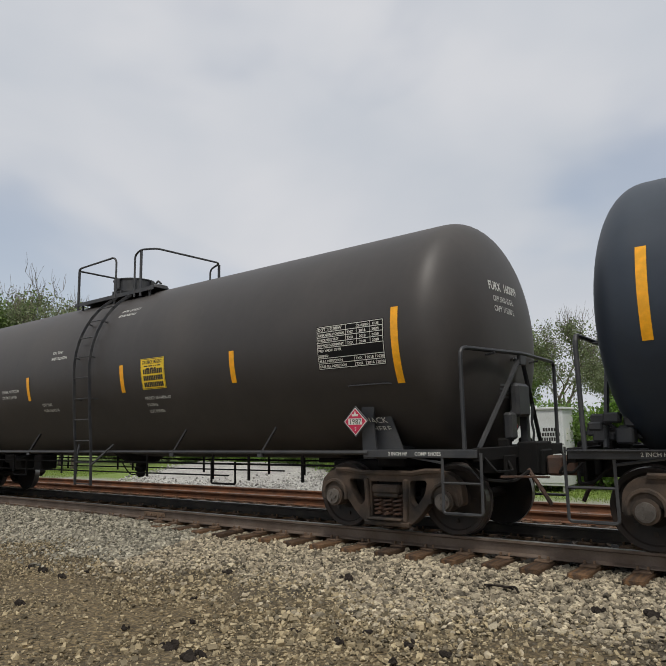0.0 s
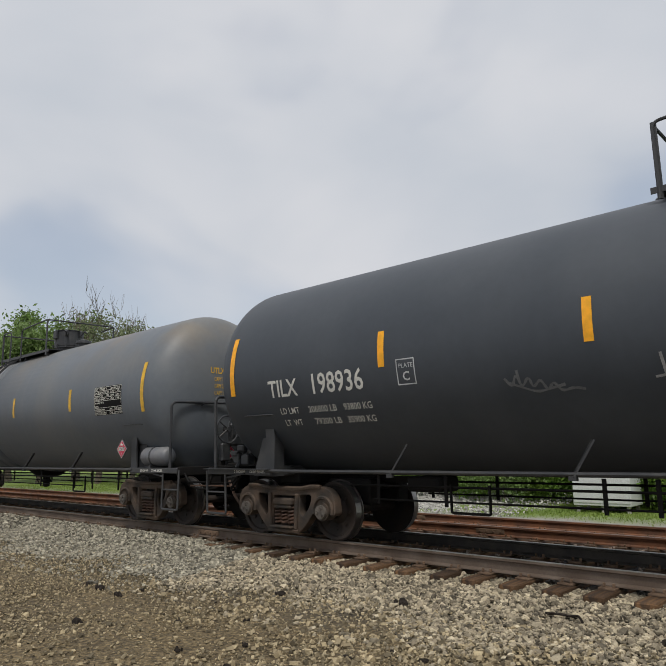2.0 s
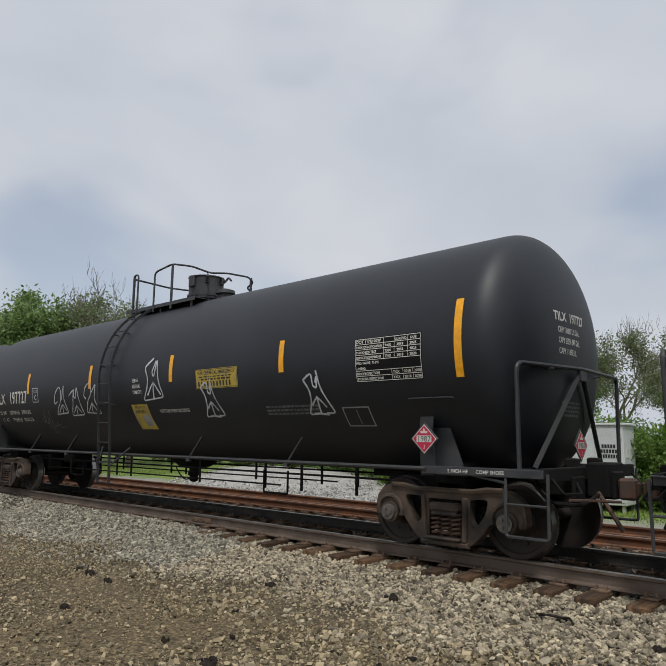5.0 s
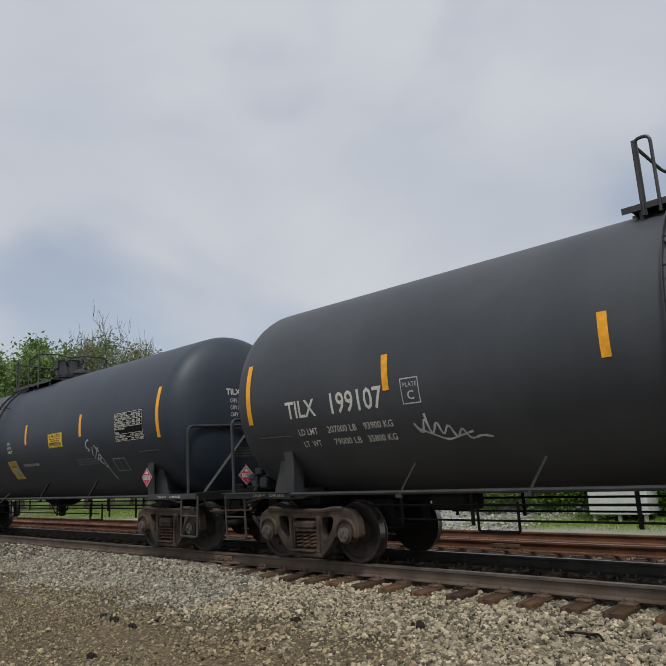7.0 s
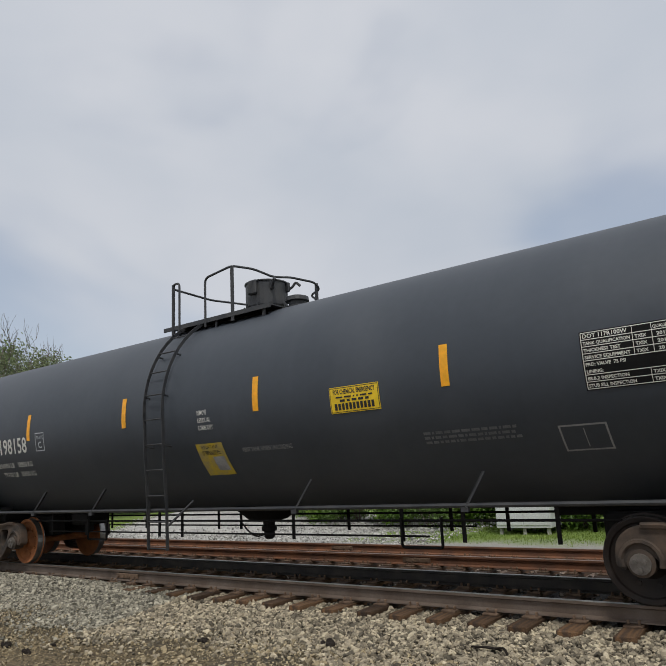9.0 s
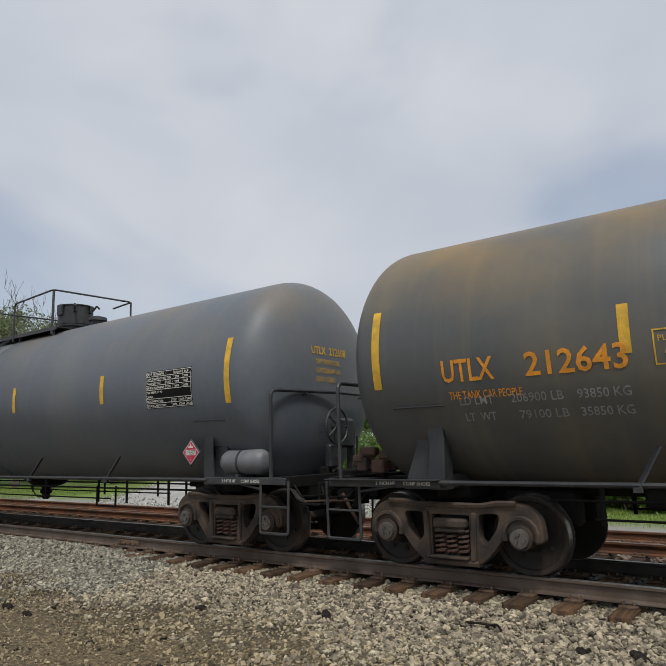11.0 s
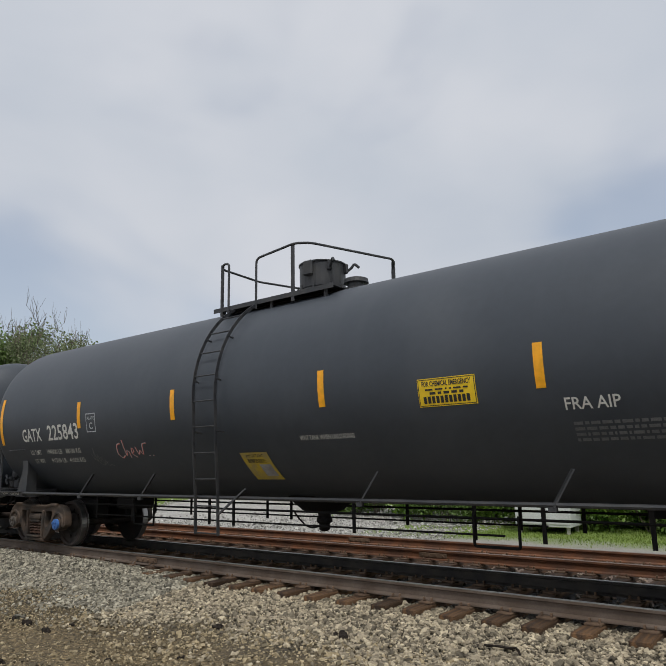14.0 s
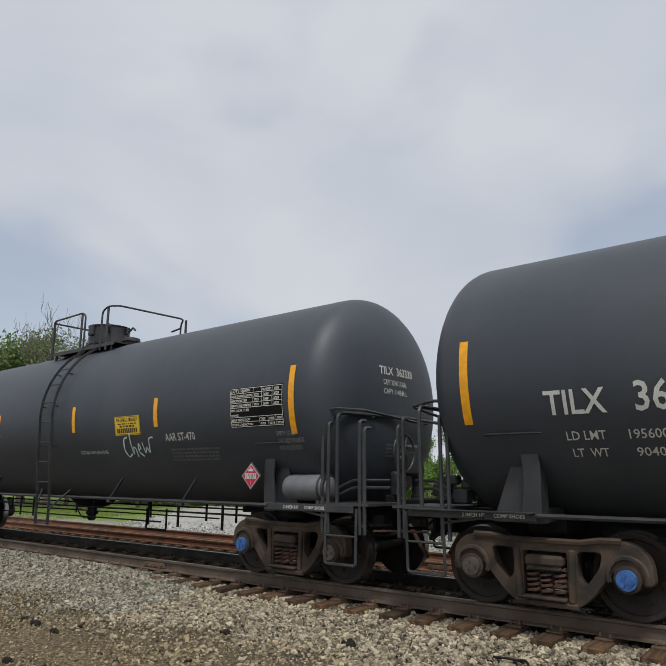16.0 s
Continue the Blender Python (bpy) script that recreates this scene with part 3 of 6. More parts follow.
def stones(name, n, area, size, material, rng, label, keep=None, sink=0.3, form=(CUBE_V, CUBE_F)):
    """Loose angular stones, joined, strewn over a strip of the ground."""
    x = rng.uniform(area[0], area[1], n); y = rng.uniform(area[2], area[3], n)
    if keep is not None:
        k = keep(x, y); x, y = x[k], y[k]
    n = len(x)
    s = rng.lognormal(math.log(size), 0.27, n)[:, None] * rng.uniform(0.6, 1.25, (n, 3))
    s[:, 2] *= 0.75
    fv, ff = form
    v = fv[None] * (1 + rng.uniform(-0.40, 0.36, (n, len(fv), 3)))
    v = v * s[:, None]
    a = rng.uniform(0, 2 * math.pi, n); b = rng.uniform(-1.2, 1.2, n)
    ca, sa, cb, sb = np.cos(a)[:, None], np.sin(a)[:, None], np.cos(b)[:, None], np.sin(b)[:, None]
    vx, vz = v[..., 0] * cb + v[..., 2] * sb, -v[..., 0] * sb + v[..., 2] * cb
    vx, vy = vx * ca - v[..., 1] * sa, vx * sa + v[..., 1] * ca
    z = height(x, y) + s[:, 2] * (0.5 - sink) + rng.uniform(0, 0.02, n)
    v = np.stack([vx + x[:, None], vy + y[:, None], vz + z[:, None]], -1).reshape(-1, 3)
    f = (ff[None] + len(fv) * np.arange(n)[:, None, None]).reshape(-1, 3)
    me = bpy.data.meshes.new(name)
    me.vertices.add(len(v)); me.vertices.foreach_set("co", v.ravel())
    me.loops.add(len(f) * 3); me.loops.foreach_set("vertex_index", f.ravel())
    me.polygons.add(len(f)); me.polygons.foreach_set("loop_start", np.arange(len(f)) * 3)
    me.update(); me.validate(); me.shade_flat()
    me.materials.append(material)
    return tagged(new(name, me), label, "ballast", kind="stuff")


rng = np.random.default_rng(3)
bank = lambda x, y: rng.uniform(0, 1, len(x)) < np.clip((y - 5.58 + 0.25 * np.sin(x * 1.3) + 0.18 * np.sin(x * 3.1 + 1)) / 0.8, 0.05, 1)
stones("ballast_stones", 36000, (-8.6, 1.2, 4.9, 7.95), 0.0245, M["stone"], rng, "pale limestone ballast heaped along the tie ends", bank, 0.3, (ICO_V, ICO_F))
stones("ballast_stones", 30000, (-17, -8.6, 4.9, 7.95), 0.026, M["stone_grey"], rng, "greyish limestone ballast heaped beside the track", bank)
stones("ballast_stones", 15000, (-48, -17, 5.3, 7.95), 0.034, M["stone_grey"], rng, "greyish limestone ballast along the distant track", bank)
stones("ballast_stones", 5000, (-24, 2, 8.1, 9.4), 0.027, M["oil_and_shade"], rng, "oil-stained ballast between the mainline rails, darkened for the train's shade")
stones("ballast_stones", 16000, (-34, 2, 9.5, 14.6), 0.03, M["stone_dirty"], rng, "rust-dusted ballast between and around the siding rails")
patchy = lambda x, y: rng.uniform(0, 1, len(x)) < np.clip(0.45 + 0.22 * np.sin(x * 0.9 + y) + 0.2 * np.sin(x * 2.3 - y * 1.7) + 0.12 * (y - 4), 0.12, 1)
stones("gravel_grit", 80000, (-20, 1.2, 2.2, 6.7), 0.0135, M["pebble"], rng, "small trodden gravel pressed into brown dirt", patchy, 0.45, (OCT_V, OCT_F))
stones("gravel_grit", 24000, (-17, 1.2, 2.4, 6.4), 0.026, M["pebble"], rng, "coarser gravel trodden into brown dirt", lambda x, y: patchy(x, y) & (rng.uniform(0, 1, len(x)) < np.clip((x + 9.5) / 5, 0.12, 1)), 0.40)
stones("gravel_bank_stones", 12000, (-34, -9, 15.6, 26), 0.035, M["pale_stone"], rng, "pale crushed stone lying on the bank", lambda x, y: x > -23.5 - (y - 15.3) * 0.85, -3.0, (OCT_V, OCT_F))


def clod(x, y, s, seed):
    """A crumbled tarry lump: a heap of angular bits."""
    r = random.Random(seed)
    bm = bmesh.new()
    for k in range(9):
        a, d = r.uniform(0, 6.3), r.uniform(0, s * 0.7)
        m = pose(math.cos(a) * d * 1.25, math.sin(a) * d, r.uniform(0, s * 0.3), r.uniform(0, 90), r.uniform(0, 90), r.uniform(0, 90)) @ Matrix.Diagonal((r.uniform(0.5, 1), r.uniform(0.4, 0.8), r.uniform(0.3, 0.5), 1))
        bmesh.ops.create_icosphere(bm, subdivisions=2, radius=s * r.uniform(0.4, 0.62), matrix=m)
    for v in bm.verts:
        v.co += Vector([r.uniform(-1, 1) for _ in range(3)]) * s * 0.06
    ob = part("dirt_clod", bm, M["clod"], None)
    ob.matrix_basis = pose(x, y, float(height(0, y)) + s * 0.12)
    tagged(ob, "crumbled black tarry clod lying on the gravel", "clod", "clods on the ground")


for i, (x, y, s) in enumerate(((-4.92, 6.42, 0.11), (-6.56, 6.0, 0.10), (-8.37, 4.80, 0.08), (-9.0, 4.88, 0.08), (-7.46, 3.76, 0.09), (-4.86, 3.76, 0.10), (-4.49, 3.71, 0.11), (-2.08, 6.54, 0.10), (-1.57, 6.63, 0.11), (-8.41, 5.17, 0.05),
                               (-3.15, 4.94, 0.08), (-2.77, 4.90, 0.07), (-4.26, 4.70, 0.06), (-3.70, 4.68, 0.07), (-3.67, 5.05, 0.06), (-3.06, 4.54, 0.06), (-4.05, 5.10, 0.05), (-5.3, 4.4, 0.05), (-6.0, 5.0, 0.05), (-9.43, 4.90, 0.07), (-5.7, 3.9, 0.05), (-6.6, 4.5, 0.05))):
    clod(x, y, s, i)

# ---- tank cars ----
# kinds: R, J, U and F differ in size, in the top platform and in the fittings of the ends
KIND = {
    "R": dict(r=1.68, zc=2.65, half=7.72, depth=0.68, lad=(-1.0, -0.55), dome=(0.16, 0.38), plat=(-1.5, 1.0), ladder_z=0.50),
    "J": dict(r=1.69, zc=2.675, half=7.70, depth=0.72, lad=(0.67, 1.15), dome=(0.12, 0.47), plat=(-0.8, 1.75), ladder_z=0.55),
    "G": dict(r=1.69, zc=2.675, half=7.70, depth=0.72, lad=(-1.13, -0.62), dome=(0.10, 0.40), plat=(-1.6, 1.0), ladder_z=0.55),
    "U": dict(r=1.68, zc=2.635, half=7.63, depth=0.76, lad=(-0.78, -0.32), dome=(0.87, 0.39), plat=(-1.5, 1.6), ladder_z=0.50),
    "F": dict(r=1.715, zc=2.66, half=7.80, depth=0.68, lad=(0.30, 0.83), dome=(-0.40, 0.44), plat=(-1.2, 1.5), ladder_z=0.48),
}
KIND["P"] = dict(KIND["J"], lad=(0.50, 0.98), plat=(-0.95, 1.6), dome=(-0.03, 0.47))
BLUNT = 2.35      # the heads are blunter than an ellipse
MESH = {}


def shared(key, build):
    """A mesh built once and used by all the cars that need it."""
    if key not in MESH:
        MESH[key] = build()
    return MESH[key]


def tank_mesh(k, paint):
    c = KIND[k]
    r, h, d = c["r"], c["half"], c["depth"]
    ends = [(h + d * math.sin(t) ** (2 / BLUNT), r * math.cos(t) ** (2 / BLUNT)) for t in (math.pi / 2 * (i / 20) ** 1.3 for i in range(1, 20))]
    body = [(-h + 2 * h * i / 14, r) for i in range(14)]
    if k == "U":
        mid = (c["lad"][0] + c["lad"][1]) / 2
        body = [(-h, r), (-5.1, r), (mid - 0.42, r), (mid - 0.40, r - 0.05), (mid - 0.36, r - 0.05), (mid - 0.34, r), (mid + 0.34, r), (mid + 0.36, r - 0.05), (mid + 0.40, r - 0.05), (mid + 0.42, r), (5.1, r)]
    prof = [(-a, q) for a, q in ends[::-1]] + body + [(h, r)] + ends
    bm = bmesh.new()
    revolve(bm, prof, 72, "x", (0, 0, c["zc"]))
    me = mesh_of("tank", bm, paint, True)
    return me


def smooth_loop(pts, rad=0.06):
    """A closed flat outline with rounded corners."""
    p = [Vector((x, 0, z)) for x, z in pts]
    q = rounded([(p[-1] + p[0]) / 2] + p + [(p[-1] + p[0]) / 2], rad, 3)
    return [(v.x, v.z) for v in q[:-1]]


def side_frame_mesh():
    """A cast side frame: arched top chord, two windows, the bolster opening, pedestal jaws."""
    half = [(0.46, 0.80), (0.70, 0.85), (0.98, 0.82), (1.13, 0.68), (1.15, 0.42), (1.04, 0.38), (1.0, 0.54), (0.78, 0.54), (0.70, 0.46), (0.50, 0.22), (0.34, 0.10)]
    out = half + [(-x, z) for x, z in half[::-1]]
    win = [(0.37, 0.70), (0.64, 0.71), (0.60, 0.54), (0.44, 0.34), (0.37, 0.42)]
    mid = [(-0.25, 0.68), (0.25, 0.68), (0.25, 0.19), (-0.25, 0.19)]
    bm = bmesh.new()
    win = smooth_loop(win, 0.07)
    slab(bm, [smooth_loop(out, 0.09), win, [(-x, z) for x, z in win[::-1]], mid], 0.16)
    sharp = [e for e in bm.edges if len(e.link_faces) == 2 and e.calc_face_angle(0) > 1.2]
    bmesh.ops.bevel(bm, geom=sharp, offset=0.018, segments=2, affect="EDGES", profile=0.6)
    for s in (-1, 1):
        cyl(bm, (s * 0.889, -0.11, 0.46), (s * 0.889, 0.08, 0.46), 0.14, 18)
        tube(bm, [(s * (0.889 + 0.20 * math.cos(a)), -0.085, 0.48 + 0.20 * math.sin(a)) for a in np.linspace(-0.3, math.pi + 0.3, 10)], 0.03, 6)
        box(bm, s * 0.31, -0.09, 0.44, 0.07, 0.06, 0.56, pose(0, 0, 0, 0, s * 3, 0), 0.015)
    tube(bm, [(x, -0.085, 0.80 + (0.035 if abs(x) > 0.6 else 0)) for x in np.linspace(-0.85, 0.85, 9)], 0.035, 6)
    tube(bm, [(-0.36, -0.08, 0.13), (0.36, -0.08, 0.13)], 0.04, 6)
    box(bm, 0, -0.02, 0.58, 0.44, 0.24, 0.12, bevel=0.03)
    box(bm, 0, -0.10, 0.50, 0.40, 0.05, 0.05, bevel=0.015)
    box(bm, 0, -0.05, 0.19, 0.50, 0.22, 0.035, bevel=0.01)
    return mesh_of("side_frame", bm, M["steel_dirty"])


def spring_mesh():
    bm = bmesh.new()
    pts = [(0.068 * math.cos(a), 0.068 * math.sin(a), 0.215 + 0.285 * a / (2 * math.pi * 5)) for a in (2 * math.pi * i / 9 for i in range(46))]
    tube(bm, pts, 0.018, 5)
    return mesh_of("spring", bm, M["rusty"])


def wheelset_mesh(cap, plate):
    bm = bmesh.new()
    for s in (-1, 1):
        y = s * 0.7535
        revolve(bm, [(y - s * 0.095, 0.475), (y - s * 0.07, 0.482), (y - s * 0.055, 0.462), (y + s * 0.06, 0.452), (y + s * 0.065, 0.44), (y + s * 0.05, 0.395), (y + s * 0.02, 0.38), (y - s * 0.02, 0.20), (y + s * 0.04, 0.15), (y + s * 0.075, 0.13), (y + s * 0.08, 0.09)], 40, "y")
        cyl(bm, (0, y, 0), (0, s * 1.10, 0), 0.085, 16)
        for j in range(8):
            a = 2 * math.pi * j / 8
            box(bm, 0.27 * math.cos(a), y + s * 0.012, 0.27 * math.sin(a), 0.05, 0.012, 0.05)
    cyl(bm, (0, -1, 0), (0, 1, 0), 0.075, 14)
    for s in (-1, 1):
        cyl(bm, (0, s * 1.10, 0), (0, s * 1.155, 0), 0.105, 20)
        for j in range(3):
            a = 2 * math.pi * j / 3
            cyl(bm, (0.055 * math.cos(a), s * 1.155, 0.055 * math.sin(a)), (0.055 * math.cos(a), s * 1.18, 0.055 * math.sin(a)), 0.026, 6)
    bm.faces.ensure_lookup_table()
    bm.normal_update()
    for f in bm.faces:
        c = f.calc_center_median()
        rad = math.hypot(c.x, c.z)
        f.material_index = 2 if abs(c.y) > 1.098 else (1 if rad > 0.445 and abs(f.normal.y) < 0.6 else 0)
    me = mesh_of("wheelset", bm, plate)
    me.materials.append(M["tread"]); me.materials.append(cap)
    return me


def truck_bolster_mesh():
    bm = bmesh.new()
    box(bm, 0, 0, 0.62, 0.40, 2.0, 0.24, bevel=0.03)
    cyl(bm, (0, 0, 0.74), (0, 0, 0.86), 0.22, 20)
    for s in (-1, 1):
        box(bm, s * 0.36, 0, 0.42, 0.09, 1.7, 0.12, bevel=0.02)
        box(bm, s * 0.58, 0, 0.62, 0.30, 1.25, 0.34, bevel=0.04)
        for y in (-0.7535, 0.7535):
            box(bm, s * 0.405, y, 0.44, 0.06, 0.11, 0.30, bevel=0.01)
    return mesh_of("truck_bolster", bm, M["under"])


def truck(parent, x, cap, plate, caps=None):
    t = new("truck"); t.parent = parent; t.location = (x, 0, 0)
    for s in (-1, 1):
        place("side_frame", shared("side_frame", side_frame_mesh), t, m=pose(0, s * 1.0, 0, 0, 0, 0 if s < 0 else 180))
        for sx in (-0.155, 0.0, 0.155):
            place("spring", shared("spring", spring_mesh), t, m=pose(sx, s * 1.02, 0))
    place("truck_bolster", shared("bolster", truck_bolster_mesh), t)
    for i, s in enumerate((-1, 1)):
        c = (caps or (cap, cap))[i]
        w = place("wheelset", shared(("wheels", c, plate), lambda: wheelset_mesh(M[c], M[plate])), t, m=pose(s * 0.889, 0, 0.457))
        WHEELS[i].append(w)
    return t


WHEELS = ([], [])


def ladder(parent, k):
    c = KIND[k]
    x0, x1 = c["lad"]
    r, zc = c["r"], c["zc"]
    arc = [(a, r + 0.10) for a in np.linspace(radians(62), radians(-8), 12)]
    pts = [(-q * math.cos(a), zc + q * math.sin(a)) for a, q in arc]
    yb = pts[-1][0]
    pts += [(yb + 0.02, 1.9), (yb + 0.08, 1.15), (yb + 0.10, c["ladder_z"])]

    def stile(x):
        bm = bmesh.new()
        if True:
            for (ya, za), (yb_, zb) in zip(pts, pts[1:]):
                d = Vector((0, yb_ - ya, zb - za))
                m = Matrix.Rotation(math.atan2(-d.y, d.z), 4, "X")
                box(bm, x, (ya + yb_) / 2, (za + zb) / 2, 0.012, 0.055, d.length + 0.012, m)
            for z in (3.6, 2.9, 2.1):
                yy = np.interp(z, [p[1] for p in pts][::-1], [p[0] for p in pts][::-1])
                ys = -math.sqrt(max(0.01, r * r - (z - zc) ** 2))
                tube(bm, [(x, yy, z), (x, ys, z - 0.02)], 0.014, 5)
            tube(bm, [(x, yb + 0.09, 0.85), (x + 0.35 * (1 if x == x1 else -1) * 0.9, yb + 0.35, 1.22)], 0.02, 5)
        return mesh_of("stile", bm, M["fitting"])

    lad = new("ladder"); lad.parent = parent
    for x in (x0, x1):
        place("stile", shared(("stile", k, x), lambda: stile(x)), lad)
    total = [0.0]
    for (ya, za), (yb_, zb) in zip(pts, pts[1:]):
        total.append(total[-1] + math.hypot(yb_ - ya, zb - za))

    def rung():
        bm = bmesh.new()
        tube(bm, [(x0, 0, 0), (x1, 0, 0)], 0.012, 6)
        return mesh_of("rung", bm, M["fitting"])

    n = int(total[-1] / 0.40)
    for i in range(1, n + 1):
        s = total[-1] - 0.02 - (i - 1) * 0.40
        y, z = np.interp(s, total, [p[0] for p in pts]), np.interp(s, total, [p[1] for p in pts])
        place("rung", shared(("rung", k), rung), lad, m=pose(0, y, z))


def top_platform(parent, k):
    """Walkway grating, manway with bolted lid, valves and the bent railings."""
    c = KIND[k]
    r, zc = c["r"], c["zc"]
    top = zc + r
    p0, p1 = c["plat"]
    dx, dr = c["dome"]

    def grating():
        bm = bmesh.new()
        for sd in (-1, 1):
            box(bm, (p0 + p1) / 2, sd * 0.74, top - 0.075, p1 - p0, 0.36, 0.012)
            for y in (0.56, 0.925):
                box(bm, (p0 + p1) / 2, sd * y, top - 0.105, p1 - p0 + 0.1, 0.015, 0.075)
            for i in range(int((p1 - p0) / 0.11)):
                box(bm, p0 + 0.06 + i * 0.11, sd * 0.74, top - 0.066, 0.05, 0.28, 0.008)
            for x in (p0 + 0.15, (p0 + p1) / 2, p1 - 0.15):
                box(bm, x, sd * 0.86, top - 0.21, 0.05, 0.03, 0.24)
        return mesh_of("walkway_grating", bm, M["fitting"])

    place("walkway_grating", shared(("grate", k), grating), parent)

    def manway():
        bm = bmesh.new()
        h = 0.60 if k != "F" else 0.46
        revolve(bm, [(top - 0.12, dr * 0.86), (top + 0.08, dr * 0.86), (top + 0.10, dr * 0.98), (top + 0.14, dr * 0.98), (top + 0.16, dr), (top + h - 0.03, dr), (top + h - 0.02, dr + 0.02), (top + h, dr + 0.02), (top + h + 0.01, dr - 0.03), (top + h + 0.03, 0.02)], 32, "z", (dx, 0, 0))
        box(bm, dx + 0.02, -dr - 0.02, top + h - 0.13, 0.20, 0.06, 0.26, bevel=0.02)
        for i in range(10):
            a = 2 * math.pi * i / 10
            cyl(bm, (dx + (dr + 0.03) * math.cos(a), (dr + 0.03) * math.sin(a), top + 0.10), (dx + (dr + 0.03) * math.cos(a), (dr + 0.03) * math.sin(a), top + 0.19), 0.018, 6)
        for a in (-0.6, 0.35, 2.9):
            px, py = dx + (dr + 0.02) * math.cos(a), (dr + 0.02) * math.sin(a)
            tube(bm, rounded([(px, py, top + h - 0.16), (px + 0.10 * math.cos(a), py + 0.10 * math.sin(a), top + h - 0.10), (px + 0.16 * math.cos(a), py + 0.16 * math.sin(a), top + h - 0.02), (px + 0.24 * math.cos(a), py + 0.24 * math.sin(a), top + h - 0.10)], 0.04), 0.024, 6)
            box(bm, px, py, top + h - 0.10, 0.10, 0.06, 0.18, bevel=0.02)
        return mesh_of("manway", bm, M["fitting"], False)

    place("manway", shared(("manway", k), manway), parent)

    def valve():
        bm = bmesh.new()
        x = dx + dr + (0.50 if k == "U" else 0.32) if k in "RUG" else dx + dr + 0.45
        revolve(bm, [(top - 0.05, 0.18), (top + 0.06, 0.18), (top + 0.08, 0.15), (top + 0.14, 0.15), (top + 0.15, 0.21), (top + 0.22, 0.20), (top + 0.26, 0.08)], 18, "z", (x, 0, 0))
        return mesh_of("relief_valve", bm, M["fitting"])

    place("relief_valve", shared(("valve", k), valve), parent)

    def valve_plate():
        bm = bmesh.new()
        xl = dx - dr - 0.42
        box(bm, xl, 0, top + 0.05, 0.5, 0.34, 0.06, bevel=0.02)
        for i in range(3):
            cyl(bm, (xl - 0.2 + i * 0.2, -0.12, top + 0.06), (xl - 0.2 + i * 0.2, -0.12, top + 0.16), 0.02, 6)
        return mesh_of("valve_plate", bm, M["fitting"])

    place("valve_plate", shared(("valve_plate", k), valve_plate), parent)
    base, hi, n, f = top - 0.22, top + (0.74 if k == "U" else 0.72), -0.93, 0.92
    # each rail is bent from one bar; some cross over to the far side
    loops = {
        "R": [[(-1.30, n, base), (-1.30, n, hi), (-1.12, n, hi), (-1.12, n, base)],
              [(-1.30, n, hi - 0.08), (-1.28, 0, hi - 0.12), (-1.0, f, hi - 0.12), (-0.5, f, hi - 0.3)],
              [(-0.45, n, base), (-0.45, n, hi - 0.06), (0.20, n, hi + 0.02), (0.30, -0.5, hi + 0.04), (0.42, -0.1, hi - 0.05), (0.5, 0.3, hi + 0.01), (0.62, 0.82, hi), (0.68, f, hi - 0.12), (0.44, f, hi - 0.2), (0.60, f, hi - 0.32), (0.56, f, base)]],
        "J": [[(-0.75, n, base), (-0.76, n, hi), (0.48, n, hi + 0.02), (0.60, n, hi - 0.06), (0.60, n, base)],
              [(-0.75, n, hi - 0.05), (-0.75, f, hi - 0.06), (-0.75, f, base)],
              [(1.28, n, base), (1.28, n, hi - 0.06), (1.48, n, hi + 0.02), (1.75, -0.84, hi + 0.01), (1.88, 0.80, hi), (1.64, f, hi - 0.08), (1.62, f, base)],
              [(0.55, 0.5, hi - 0.5), (1.05, 0.5, hi - 0.5), (1.10, 0.5, base)], [(1.30, f, hi - 0.2), (1.64, f, hi - 0.16)]],
        "G": [[(-1.45, n, base), (-1.45, n, hi), (-1.27, n, hi), (-1.27, n, base)],
              [(-1.45, n, hi - 0.08), (-1.43, 0, hi - 0.12), (-1.15, f, hi - 0.12), (-0.6, f, hi - 0.12)],
              [(-0.60, n, base), (-0.60, n, hi - 0.06), (0.28, n, hi + 0.02), (0.50, -0.80, hi + 0.01), (1.05, 0.82, hi), (0.95, f, hi - 0.12), (0.95, f, base)]],
        "U": [[(-1.47, n, base), (-1.47, n, hi - 0.02), (-0.95, n, hi - 0.02), (-0.90, n, hi - 0.1), (-0.90, n, base)],
              [(-1.47, n, hi - 0.06), (-1.25, f, hi - 0.06), (-1.25, f, base)],
              [(-0.14, n, base), (-0.14, n, hi - 0.06), (1.47, n, hi + 0.02), (1.72, f, hi), (1.0, f, hi - 0.05)],
              [(1.70, f, hi), (1.70, f, base)]],
        "F": [[(-1.14, n, base), (-1.14, n, hi), (0.18, n, hi + 0.02), (0.28, n, hi - 0.06), (0.28, n, base)],
              [(-1.14, n, hi - 0.05), (-1.12, f, hi - 0.06), (-1.12, f, base)],
              [(0.93, n, base), (0.93, n, hi - 0.06), (1.12, n, hi + 0.02), (1.45, -0.78, hi + 0.01), (1.54, 0.82, hi), (1.12, f, hi - 0.06), (1.10, f, base)], [(1.40, f, hi - 0.05), (1.42, f, base)]],
    }["J" if k == "P" else k]
    posts = {"R": [(-1.30, n), (0.20, n), (0.60, f)], "G": [(-1.45, n), (0.22, n), (0.98, f)], "J": [(-0.75, n), (0.44, n), (1.48, n), (1.84, f)], "U": [(-1.47, n), (1.47, n)], "F": [(-1.14, n), (1.12, n), (1.42, f)]}["J" if k == "P" else k]
    if k == "P":
        loops = [[(x - 0.15, y, z) for x, y, z in lp] for lp in loops]
        posts = [(x - 0.15, y) for x, y in posts]
